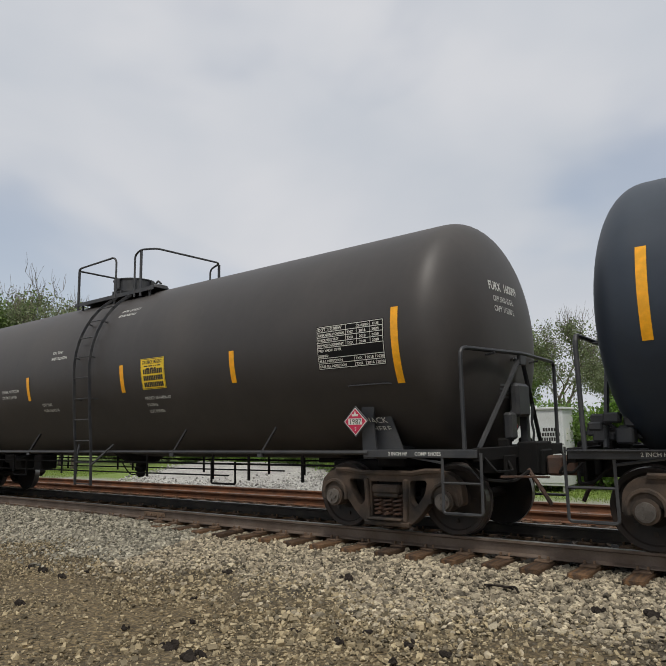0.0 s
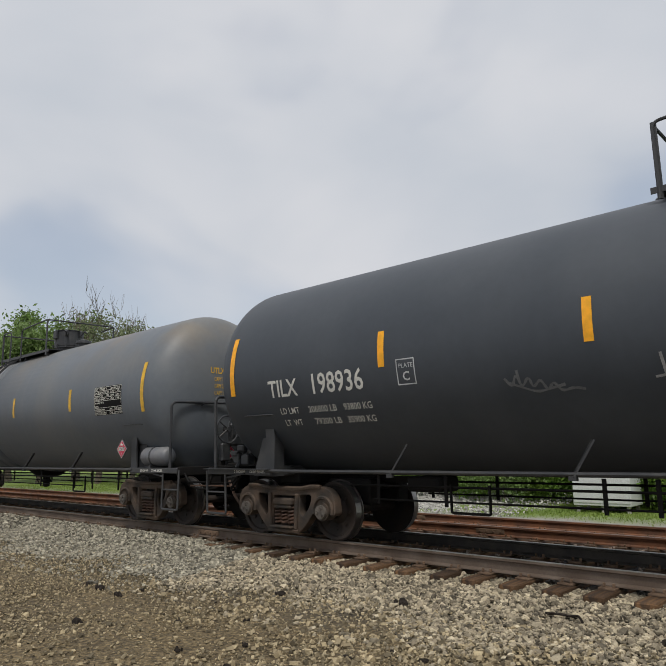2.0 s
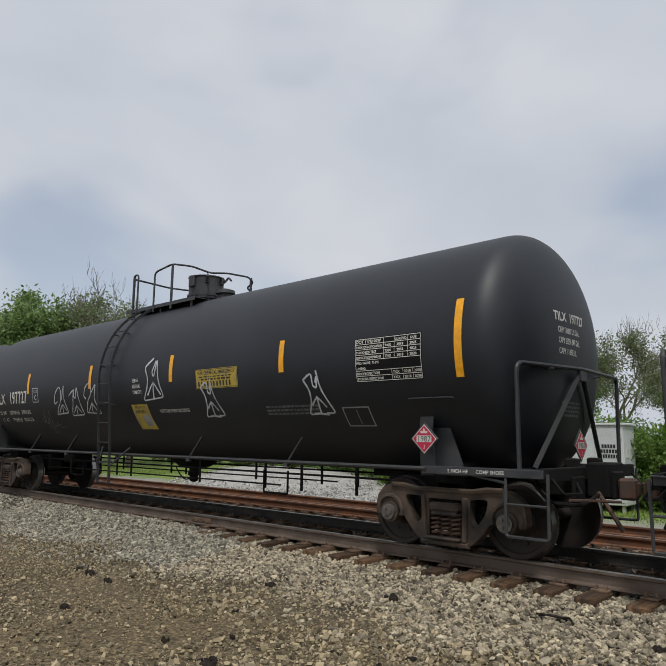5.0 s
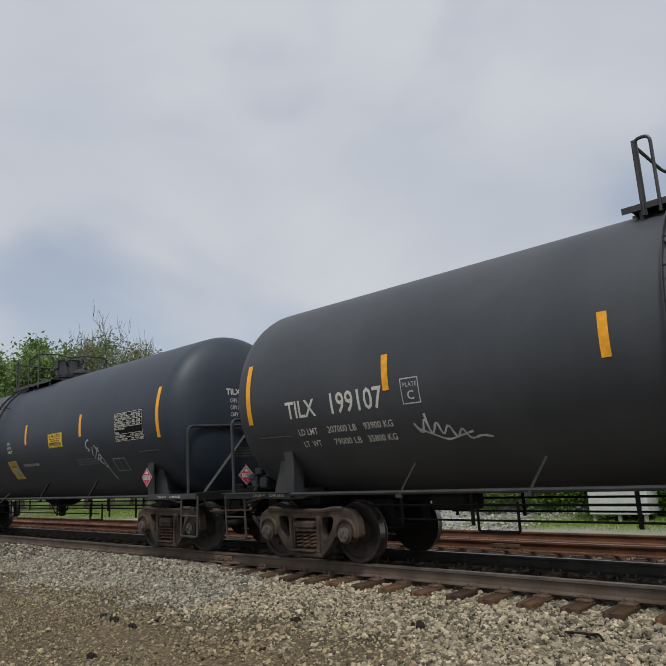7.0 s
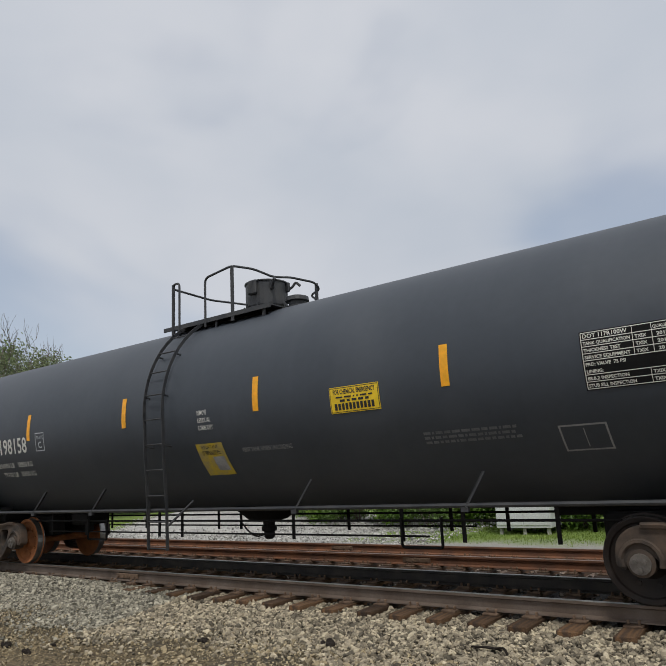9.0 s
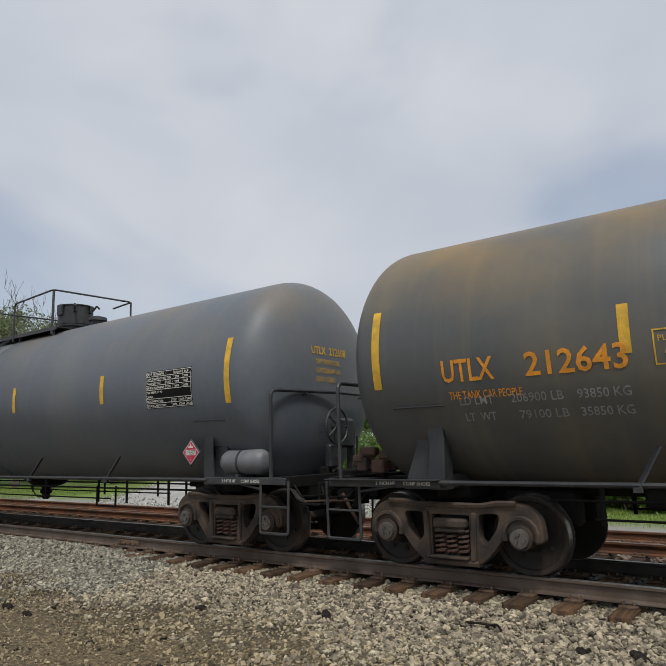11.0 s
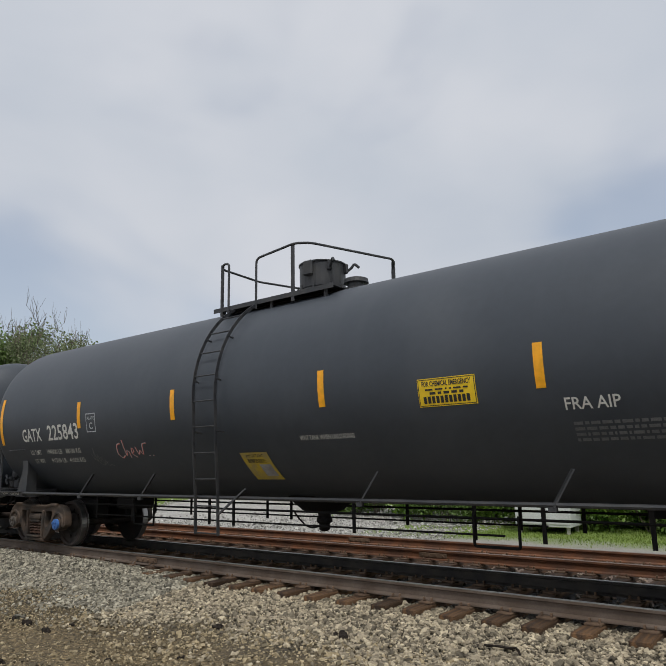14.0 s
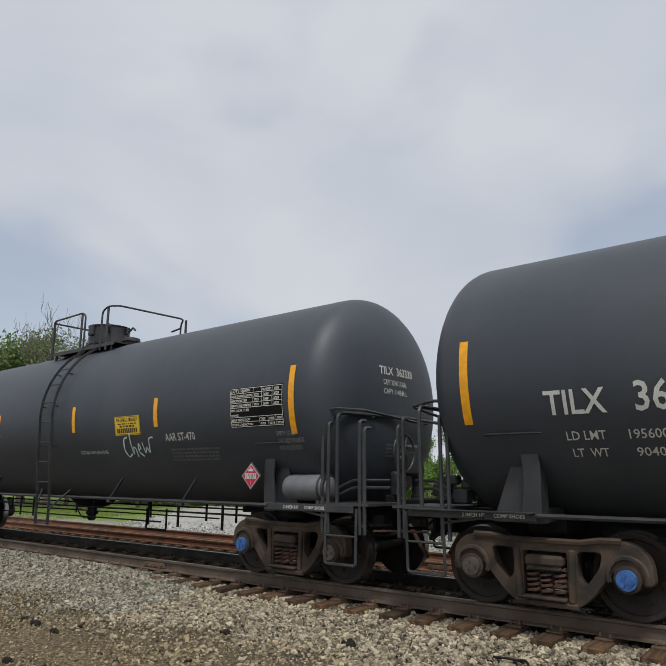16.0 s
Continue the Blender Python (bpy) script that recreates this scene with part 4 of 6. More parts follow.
    for i, lp in enumerate(loops):
        def rail(lp=lp):
            bm = bmesh.new()
            tube(bm, rounded(lp, 0.10), 0.021, 7)
            return mesh_of("platform_railing", bm, M["fitting"])
        place("platform_railing", shared(("prail", k, i), rail), parent)

    def post():
        bm = bmesh.new()
        box(bm, 0, 0, (base + hi) / 2, 0.065, 0.022, hi - base)
        return mesh_of("railing_post", bm, M["fitting"])
    for x, y in posts:
        place("railing_post", shared(("prail_post", k), post), parent, m=pose(x, y + math.copysign(0.012, y) * -1, 0))


def running_gear(parent, k):
    """Side handrails with brackets, stub sills, saddles, the bottom outlet and the brake rigging."""
    c = KIND[k]
    r, zc = c["r"], c["zc"]

    def handrail():
        bm = bmesh.new()
        tube(bm, [(-7.0, 0, 1.085), (7.0, 0, 1.085)], 0.028, 8)
        return mesh_of("side_handrail", bm, M["fitting"])

    def bracket():
        bm = bmesh.new()
        a = Vector((0.0, 0, 1.06)); b = Vector((0.20, 0.14, 1.46))
        d = b - a
        m = d.to_track_quat("Z", "Y").to_matrix().to_4x4()
        mid = (a + b) / 2
        box(bm, mid.x, mid.y, mid.z, 0.085, 0.02, d.length, m)
        box(bm, 0, 0, 1.04, 0.09, 0.06, 0.05)
        return mesh_of("handrail_bracket", bm, M["fitting"])

    for s in (-1, 1):
        place("side_handrail", shared("handrail", handrail), parent, m=pose(0, s * 1.46, 0))
        for x in (-4.75, -2.85, 1.85, 4.4) if k in "RUG" else (-4.5, -1.95, 2.9, 5.0):
            place("handrail_bracket", shared("bracket", bracket), parent, m=pose(x if s < 0 else x + 0.3, s * 1.46, 0, 0, 0, 0 if s < 0 else 180))

    def stub_sill():
        bm = bmesh.new()
        box(bm, 7.35, 0, 0.92, 3.1, 0.36, 0.34, bevel=0.02)
        box(bm, 8.72, 0, 0.98, 0.28, 0.55, 0.42, bevel=0.02)
        box(bm, 8.55, 0, 1.06, 0.10, 2.85, 0.16, bevel=0.01)
        box(bm, 7.02, 0, 0.95, 0.45, 1.9, 0.16, bevel=0.02)
        for s in (-1, 1):
            box(bm, 8.3, s * 1.15, 1.10, 0.55, 0.55, 0.03)
            box(bm, 8.62, s * 0.62, 0.88, 0.05, 0.30, 0.30, bevel=0.01)
            tube(bm, rounded([(8.60, s * 1.30, 1.02), (8.74, s * 1.30, 0.86), (8.74, s * 0.80, 0.84), (8.62, s * 0.70, 0.98)], 0.05), 0.018, 5)
            tube(bm, rounded([(8.20, s * 1.0, 0.98), (8.45, s * 1.05, 0.74), (8.70, s * 0.75, 0.70), (8.80, s * 0.45, 0.82)], 0.1), 0.022, 6)
            box(bm, 6.1, s * 0.36, 0.74, 0.9, 0.30, 0.40, bevel=0.03)
            box(bm, 8.45, s * 0.35, 1.16, 0.16, 0.14, 0.16, bevel=0.02)
        return mesh_of("stub_sill", bm, M["under"])

    def side_sill():
        bm = bmesh.new()
        box(bm, 7.75, 0, 1.07, 1.65, 0.05, 0.10, bevel=0.008)
        box(bm, 7.75, 0.06, 1.115, 1.65, 0.12, 0.012)
        return mesh_of("side_sill", bm, M["fitting"])

    def saddle():
        bm = bmesh.new()
        y0 = -math.sqrt(r * r - (1.88 - zc) ** 2)
        out = [(6.88, 1.0), (7.12, 1.0), (7.06, 1.50), (7.09, 1.76), (7.22, 1.86), (7.24, 1.93), (7.0, 1.95), (6.90, 1.87), (6.87, 1.62)]
        slab(bm, [smooth_loop(out, 0.05)], 0.03, pose(0, -1.40, 0))
        slab(bm, [[(7.0, 1.0), (7.50, 1.0), (7.18, 1.84), (7.02, 1.84)]], 0.025, pose(0, -1.30, 0))
        box(bm, 6.90, -1.30, 1.42, 0.03, 0.22, 0.84)
        box(bm, 7.08, -1.24, 1.87, 0.26, 0.36, 0.04, pose(0, 0, 0, -30, 0, 0), 0.01)
        box(bm, 7.1, -0.95, 1.08, 0.42, 0.5, 0.16, bevel=0.02)
        tube(bm, rounded([(6.75, y0 - 0.0, 1.96), (6.8, y0 - 0.07, 1.98), (7.45, y0 - 0.07, 1.98), (7.5, y0, 1.96)], 0.05), 0.010, 5)
        return mesh_of("tank_saddle", bm, M["fitting"])

    def coupler():
        bm = bmesh.new()
        box(bm, 8.92, 0, 0.88, 0.42, 0.15, 0.18, bevel=0.02)
        box(bm, 9.02, -0.06, 0.88, 0.20, 0.20, 0.26, bevel=0.03)
        box(bm, 8.99, 0.12, 0.88, 0.16, 0.10, 0.24, bevel=0.03)
        tube(bm, rounded([(8.75, -0.35, 0.84), (8.95, -0.37, 0.55), (9.0, -0.28, 0.40)], 0.15), 0.028, 7)
        tube(bm, rounded([(8.80, -1.30, 0.80), (8.85, -0.9, 0.78), (9.0, -0.3, 0.74)], 0.15), 0.016, 5)
        return mesh_of("coupler", bm, M["rusty"])

    def outlet():
        bm = bmesh.new()
        revolve(bm, [(0.80, 0.20), (0.84, 0.34), (zc - r + 0.10, 0.62)], 24, "z", (0.05, 0, 0))
        revolve(bm, [(0.52, 0.05), (0.55, 0.09), (0.64, 0.09), (0.66, 0.13), (0.72, 0.13), (0.74, 0.10), (1.0, 0.12)], 14, "z", (0.15, -0.1, 0))
        pts = [(0.0 - 0.5 + 0.06 * i, -0.12, 0.98 - 0.42 * math.sin(math.pi * (0.12 + 0.55 * i / 10))) for i in range(11)]
        tube(bm, pts, 0.014, 5)
        return mesh_of("bottom_outlet", bm, M["under"])

    def rigging():
        bm = bmesh.new()
        for y in (-0.72, 0.72):
            tube(bm, [(-5.9, y, 0.86), (5.9, y, 0.86)], 0.018, 5)
            tube(bm, [(-5.4, y, 0.66), (3.5, y, 0.66)], 0.015, 5)
        for x in (-5.3, -4.1, -1.9, -1.3, 1.2, 3.1, 4.0, 5.2):
            for y in (-0.72, 0.72):
                box(bm, x, y, 0.80, 0.05, 0.02, 0.42)
        for x in (-3.7, 3.4):
            tube(bm, rounded([(x - 0.3, -0.75, 0.9), (x - 0.3, -0.75, 0.52), (x + 0.3, -0.75, 0.52), (x + 0.3, -0.75, 0.9)], 0.04), 0.02, 5)
        if k in "UF":
            cyl(bm, (-4.5, -0.45, 0.78), (-3.9, -0.45, 0.78), 0.18, 14)
            box(bm, -3.0, -0.5, 0.82, 0.35, 0.4, 0.34, bevel=0.03)
        box(bm, -4.6, -0.3, 0.88, 0.6, 0.5, 0.22, bevel=0.03)
        box(bm, 5.6, 0, 0.92, 1.2, 0.12, 0.1)
        box(bm, -5.6, 0, 0.92, 1.2, 0.12, 0.1)
        return mesh_of("brake_rigging", bm, M["under"])

    place("bottom_outlet", shared(("outlet", k), outlet), parent)
    place("brake_rigging", shared(("rigging", k in "UF"), rigging), parent)
    for turn in (0, 180):
        m = pose(0, 0, 0, 0, 0, turn)
        place("stub_sill", shared("stub", stub_sill), parent, m=m)
        place("coupler", shared("coupler", coupler), parent, m=m)
        for s in (-1, 1):
            place("side_sill", shared("side_sill", side_sill), parent, m=m @ pose(0, s * 1.44, 0))
            place("tank_saddle", shared(("saddle", k), saddle), parent, m=m @ (Matrix() if s < 0 else Matrix.Scale(-1, 4, (0, 1, 0))))


def end_fittings(parent, k, turn, air=False, wheel=False):
    """One end's rail loop, stanchions, steps and brake gear; built for the +x end."""
    m = pose(0, 0, 0, 0, 0, turn)
    near = -1 if turn == 0 else 1

    def loop():
        bm = bmesh.new()
        tube(bm, rounded([(8.26, -1.40, 1.12), (8.26, -1.40, 2.38), (8.50, 0, 2.39), (8.42, 1.42, 2.38), (8.40, 1.42, 1.12)], 0.12), 0.028, 8)
        for y in (-0.75, 0.75):
            tube(bm, [(8.43, y, 2.35), (8.28, y, 2.33), (8.10, y, 2.40)], 0.016, 5)
        return mesh_of("end_railing", bm, M["fitting"])

    def braces():
        bm = bmesh.new()
        for s in (-1, 1):
            tube(bm, [(8.28, s * 1.05, 1.12), (8.47, s * 0.03, 2.34)], 0.034, 6)
            tube(bm, [(8.38, s * 0.05, 2.34), (8.10, s * 0.10, 2.20)], 0.022, 6)
        box(bm, 8.48, 0, 2.30, 0.06, 0.20, 0.14, bevel=0.01)
        return mesh_of("end_brace", bm, M["fitting"])

    def step(n=2):
        bm = bmesh.new()
        for x in (8.10, 8.62):
            tube(bm, rounded([(x, 0, 1.08), (x, -0.02, 0.36 if n == 2 else 0.40), (8.36, -0.02, 0.36 if n == 2 else 0.40)], 0.04), 0.02, 6)
        tube(bm, [(8.10, -0.01, 0.72), (8.62, -0.01, 0.72)], 0.016, 6)
        tube(bm, [(8.10, -0.01, 0.96), (7.55, 0.03, 1.04)], 0.018, 5)
        return mesh_of("sill_step", bm, M["fitting"])

    def stanchions():
        bm = bmesh.new()
        for x, h in ((8.02, 2.16), (8.12, 2.24), (8.66, 2.24), (8.74, 2.14)):
            tube(bm, rounded([(x, -1.42, 0.75), (x, -1.42, h), (x + 0.02, -1.30, h)], 0.05), 0.026, 6)
        tube(bm, rounded([(8.02, -1.42, 2.40), (8.20, -1.40, 2.44), (8.62, -1.25, 2.40), (8.74, 0, 2.30)], 0.08), 0.02, 6)
        for z in (1.35, 1.45):
            tube(bm, rounded([(8.15, -1.2, z - 0.1), (8.35, -1.15, z), (8.8, -0.9, z)], 0.06), 0.02, 6)
        box(bm, 8.45, -1.0, 1.13, 0.75, 0.9, 0.035)
        return mesh_of("stanchion", bm, M["fitting"])

    def brake():
        bm = bmesh.new()
        box(bm, 8.55, 0, 1.75, 0.14, 0.42, 0.46, bevel=0.04)
        box(bm, 8.50, 0.25, 1.45, 0.10, 0.10, 0.8)
        box(bm, 8.52, -0.30, 1.40, 0.12, 0.22, 0.36, bevel=0.03)
        tube(bm, [(8.6 + 0.01 * math.sin(i), 0.28, 1.7 - 0.05 * i) for i in range(14)], 0.018, 5)
        return mesh_of("hand_brake", bm, M["fitting"])

    def brake_wheel():
        bm = bmesh.new()
        ring = [(0, 0.27 * math.cos(a), 0.27 * math.sin(a)) for a in (2 * math.pi * i / 24 for i in range(25))]
        tube(bm, ring, 0.018, 6)
        for i in range(5):
            a = 2 * math.pi * i / 5
            tube(bm, [(0.0, 0, 0), (0, 0.27 * math.cos(a), 0.27 * math.sin(a))], 0.015, 5)
        cyl(bm, (-0.1, 0, 0), (0.05, 0, 0), 0.05, 10)
        return mesh_of("brake_wheel", bm, M["fitting"])

    def valve_cluster():
        bm = bmesh.new()
        r2 = random.Random(4)
        for i in range(12):
            box(bm, 8.25 + r2.uniform(-0.25, 0.2), r2.uniform(-1.0, -0.6), 1.2 + r2.uniform(0, 0.28), r2.uniform(0.08, 0.2), r2.uniform(0.08, 0.2), r2.uniform(0.08, 0.2), bevel=0.02)
        for i in range(5):
            y = -0.95 + 0.12 * i
            tube(bm, rounded([(8.1, y, 1.2), (8.25, y, 1.42 - 0.03 * i), (8.6, y + 0.1, 1.28)], 0.08), 0.016, 5)
        return mesh_of("brake_valve", bm, M["rusty"] if k == "U" else M["fitting"])

    out = pose(0.13 if k == "F" else 0, 0, 0)
    place("end_railing", shared("end_loop", loop), parent, m=m @ out)
    place("sill_step", shared("step", step), parent, m=m @ pose(0, near * 1.44, 0))
    place("sill_step", shared("step", step), parent, m=m @ pose(0, -near * 1.44, 0))
    if k in "RFP":
        place("end_brace", shared("braces", braces), parent, m=m @ out)
    if k in "JG":
        flip = Matrix() if turn == 0 else Matrix.Scale(-1, 4, (0, 1, 0))
        if k in "JG":
            place("stanchion", shared("stanchion", stanchions), parent, m=m @ flip)
    if turn:
        place("brake_valve", shared(("bvalve", k == "U"), valve_cluster), parent, m=m @ Matrix.Scale(-1, 4, (0, 1, 0)))
    elif k not in "RG":
        place("hand_brake", shared("hand_brake", brake), parent, m=m)
        if wheel:
            place("brake_wheel", shared("brake_wheel", brake_wheel), parent, m=m @ pose(8.68, -0.35, 1.85))
    if air:
        def air_tank():
            bm = bmesh.new()
            prof = [(7.22, 0.10), (7.25, 0.15), (7.32, 0.185), (7.98, 0.185), (8.05, 0.15), (8.08, 0.10)]
            revolve(bm, prof, 24, "x", (0, -1.28, 1.34))
            return mesh_of("air_tank", bm, M["air"], True)

        def strap(x):
            bm = bmesh.new()
            if True:
                revolve(bm, [(x - 0.02, 0.17), (x - 0.02, 0.193), (x + 0.02, 0.193), (x + 0.02, 0.17)], 24, "x", (0, -1.28, 1.34))
                box(bm, x, -1.28, 1.14, 0.06, 0.34, 0.06)
            return mesh_of("air_tank_strap", bm, M["fitting"])
        a = place("air_tank", shared("air", air_tank), parent, "grey air reservoir")
        for x in (7.62,) if k == "U" else (7.95, 8.03):
            place("strap", shared(("strap", x), lambda: strap(x)), a)


def hazard_placard(parent, x, y, z, turn, back=True):
    """The red diamond with its flame, number panel and class figure, on a dark holder."""
    def holder():
        bm = bmesh.new()
        box(bm, 0, 0, 0, 0.30, 0.015, 0.30, pose(0, 0, 0, 0, 45, 0), 0.004)
        return mesh_of("placard_holder", bm, M["fitting"])

    def flat(y, flats, m):
        bm = bmesh.new()
        strips(bm, flats, lambda u, v: Vector((u, y, v)), 9)
        return mesh_of("placard_print", bm, m)

    def dia(s):
        return (np.array([(0, -s), (s, 0), (0, s), (-s, 0)]), [(0, 1, 2, 3)])

    h = place("placard_holder", shared("holder", holder), parent, m=pose(x, y, z, 0, 0, turn))
    place("placard_face", shared("pl_white", lambda: flat(-0.010, [dia(0.187)], M["white"])), h, "white-edged red diamond")
    place("placard_face", shared("pl_red", lambda: flat(-0.013, [dia(0.172)], M["red"])), h)
    w = text_width("1987", 0.105)
    place("number_panel", shared("pl_panel", lambda: flat(-0.016, [rect(-0.115, -0.042, 0.115, 0.042)], M["white"])), h)
    place("number", shared("pl_num", lambda: flat(-0.019, [shifted(flat_text("1987", 0.105), -w / 2, -0.037)], M["ink"])), h)
    w3 = text_width("3", 0.07)
    flame = (np.array([(-0.05, 0.07), (0.05, 0.07), (0.055, 0.10), (0.02, 0.095), (0.0, 0.145), (-0.02, 0.095), (-0.055, 0.10)]), [(0, 1, 2, 3, 4, 5, 6)])
    place("class_figure", shared("pl_3", lambda: flat(-0.016, [shifted(flat_text("3", 0.07), -w3 / 2, -0.125)], M["white"])), h)
    place("flame_mark", shared("pl_flame", lambda: flat(-0.016, [flame], M["white"])), h)


def bars(rows, w, h, rnd, gap=0.03):
    """Lines of writing too small to read, as plain bars."""
    out = []
    for i in range(rows):
        x = 0.0
        while x < w - 0.05:
            l = rnd.uniform(0.02, 0.11)
            out.append(rect(x, -i * h * 1.8, min(w, x + l), -i * h * 1.8 + h))
            x += l + gap
    return out


def qualification_table(skin, tank, x, z, head):
    """The black stencil panel of test dates: white rules, its heading and rows of print."""
    w, h, n = 1.10, 0.58, 8
    decal("test_panel", skin, [rect(-0.015, -h - 0.015, w + 0.015, 0.015, 4)], M["flat_black"], tank, x, z, 0.004)
    lines = [0, 1, 2, 3, 4, 6, 7, 8]
    rules = [rect(0, -h * i / n - 0.004, w, -h * i / n + 0.004, 4) for i in lines]
    rules += [rect(v - 0.004, -h, v + 0.004, 0) for v in (0, w)]
    rules += [rect(v - 0.003, -h * 4 / n, v + 0.003, 0) for v in (0.50, 0.68, 0.90)] + [rect(v - 0.003, -h, v + 0.003, -h * 6 / n) for v in (0.62, 0.80, 0.96)]
    decal("test_panel_grid", skin, rules, M["panel_white"], tank, x, z, 0.007)
    txt = []
    for i, row in enumerate((head, "TANK QUALIFICATION", "THICKNESS TEST", "SERVICE EQUIPMENT", "PRD: VALVE  75 PSI", "LINING:", "88.B.2 INSPECTION", "STUB SILL INSPECTION")):
        size = 0.062 if i == 0 else 0.048
        t = fit_text(row, size, min(0.46, text_width(row, size)), 0.0012)
        txt.append(shifted(t, 0.015, -h * (i + 1) / n + 0.016))
        if i in (1, 2, 3, 6, 7):
            v = (0.52, 0.72, 0.93) if i < 4 else (0.64, 0.82, 0.98)
            txt += [shifted(fit_text(q, 0.048, 0.11, 0.0012), p, -h * (i + 1) / n + 0.016) for p, q in zip(v, ("TXIX", "2018", "2028"))]
    txt += [shifted(fit_text("QUALIFIED", 0.045, 0.19, 0.001), 0.69, -h / n + 0.016), shifted(fit_text("DUE", 0.045, 0.10, 0.001), 0.94, -h / n + 0.016)]
    decal("test_panel_print", skin, txt, M["panel_white"], tank, x, z, 0.0075)


def emergency_placard(skin, tank, x, z, old=False, big=False):
    w, h = (0.77, 0.34) if not big else (0.66, 0.54)
    if old == "wide":
        w, h = 1.15, 0.34
    decal("emergency_placard", skin, [rect(0, -h, w, 0, 3)], M["old_placard" if old else "placard"], tank, x, z, 0.006, "yellow emergency contact sticker")
    rnd = random.Random(2)
    edge = [rect(0.01, -h + 0.01, w - 0.01, -h + 0.018), rect(0.01, -0.018, w - 0.01, -0.01), rect(0.01, -h + 0.01, 0.018, -0.01), rect(w - 0.018, -h + 0.01, w - 0.01, -0.01)]
    head = flat_text("FOR CHEMICAL EMERGENCY", 0.085, 0.002)
    kx = (w - 0.12) / text_width("FOR CHEMICAL EMERGENCY", 0.085)
    txt = edge + [shifted((head[0] * np.array((kx, 1)), head[1]), 0.06, -0.095)]
    # phone numbers stay plain bars
    ph = lambda y: [rect(0.07 + 0.064 * i * w / 0.86, y, 0.07 + 0.064 * i * w / 0.86 + 0.040, y + 0.085) for i in range(11)]
    txt += [shifted(b, 0.10, -0.145) for b in bars(1, w - 0.2, 0.02, rnd)] + [shifted(b, 0.16, -0.195) for b in bars(1, w - 0.32, 0.03, rnd)]
    txt += ph(-h + 0.04) + (ph(-h + 0.155) + ph(-h + 0.27) if big else [])
    decal("emergency_print", skin, txt, M["ink"], tank, x, z, 0.009)


def important_sticker(skin, tank, x, z):
    vs = np.array([(0, 0), (0.57, 0), (0.62, -0.55), (0.045, -0.55)])
    decal("instruction_sticker", skin, [(vs, [(0, 1, 2, 3)])], M["old_placard"], tank, x, z, 0.006, "slanted yellow instruction sticker")
    fl = [shifted(fit_text("IMPORTANT", 0.075, 0.36), 0.11, -0.085)]
    rnd = random.Random(8)
    fl += [shifted(b, 0.10, -0.13) for b in bars(4, 0.40, 0.010, rnd, 0.015)]
    decal("sticker_print", skin, fl, M["ink"], tank, x, z, 0.009)
    decal("sticker_panel", skin, [(np.array([(0.30, -0.22), (0.53, -0.22), (0.56, -0.46), (0.32, -0.46)]), [(0, 1, 2, 3)])], M["faint"], tank, x, z, 0.009)


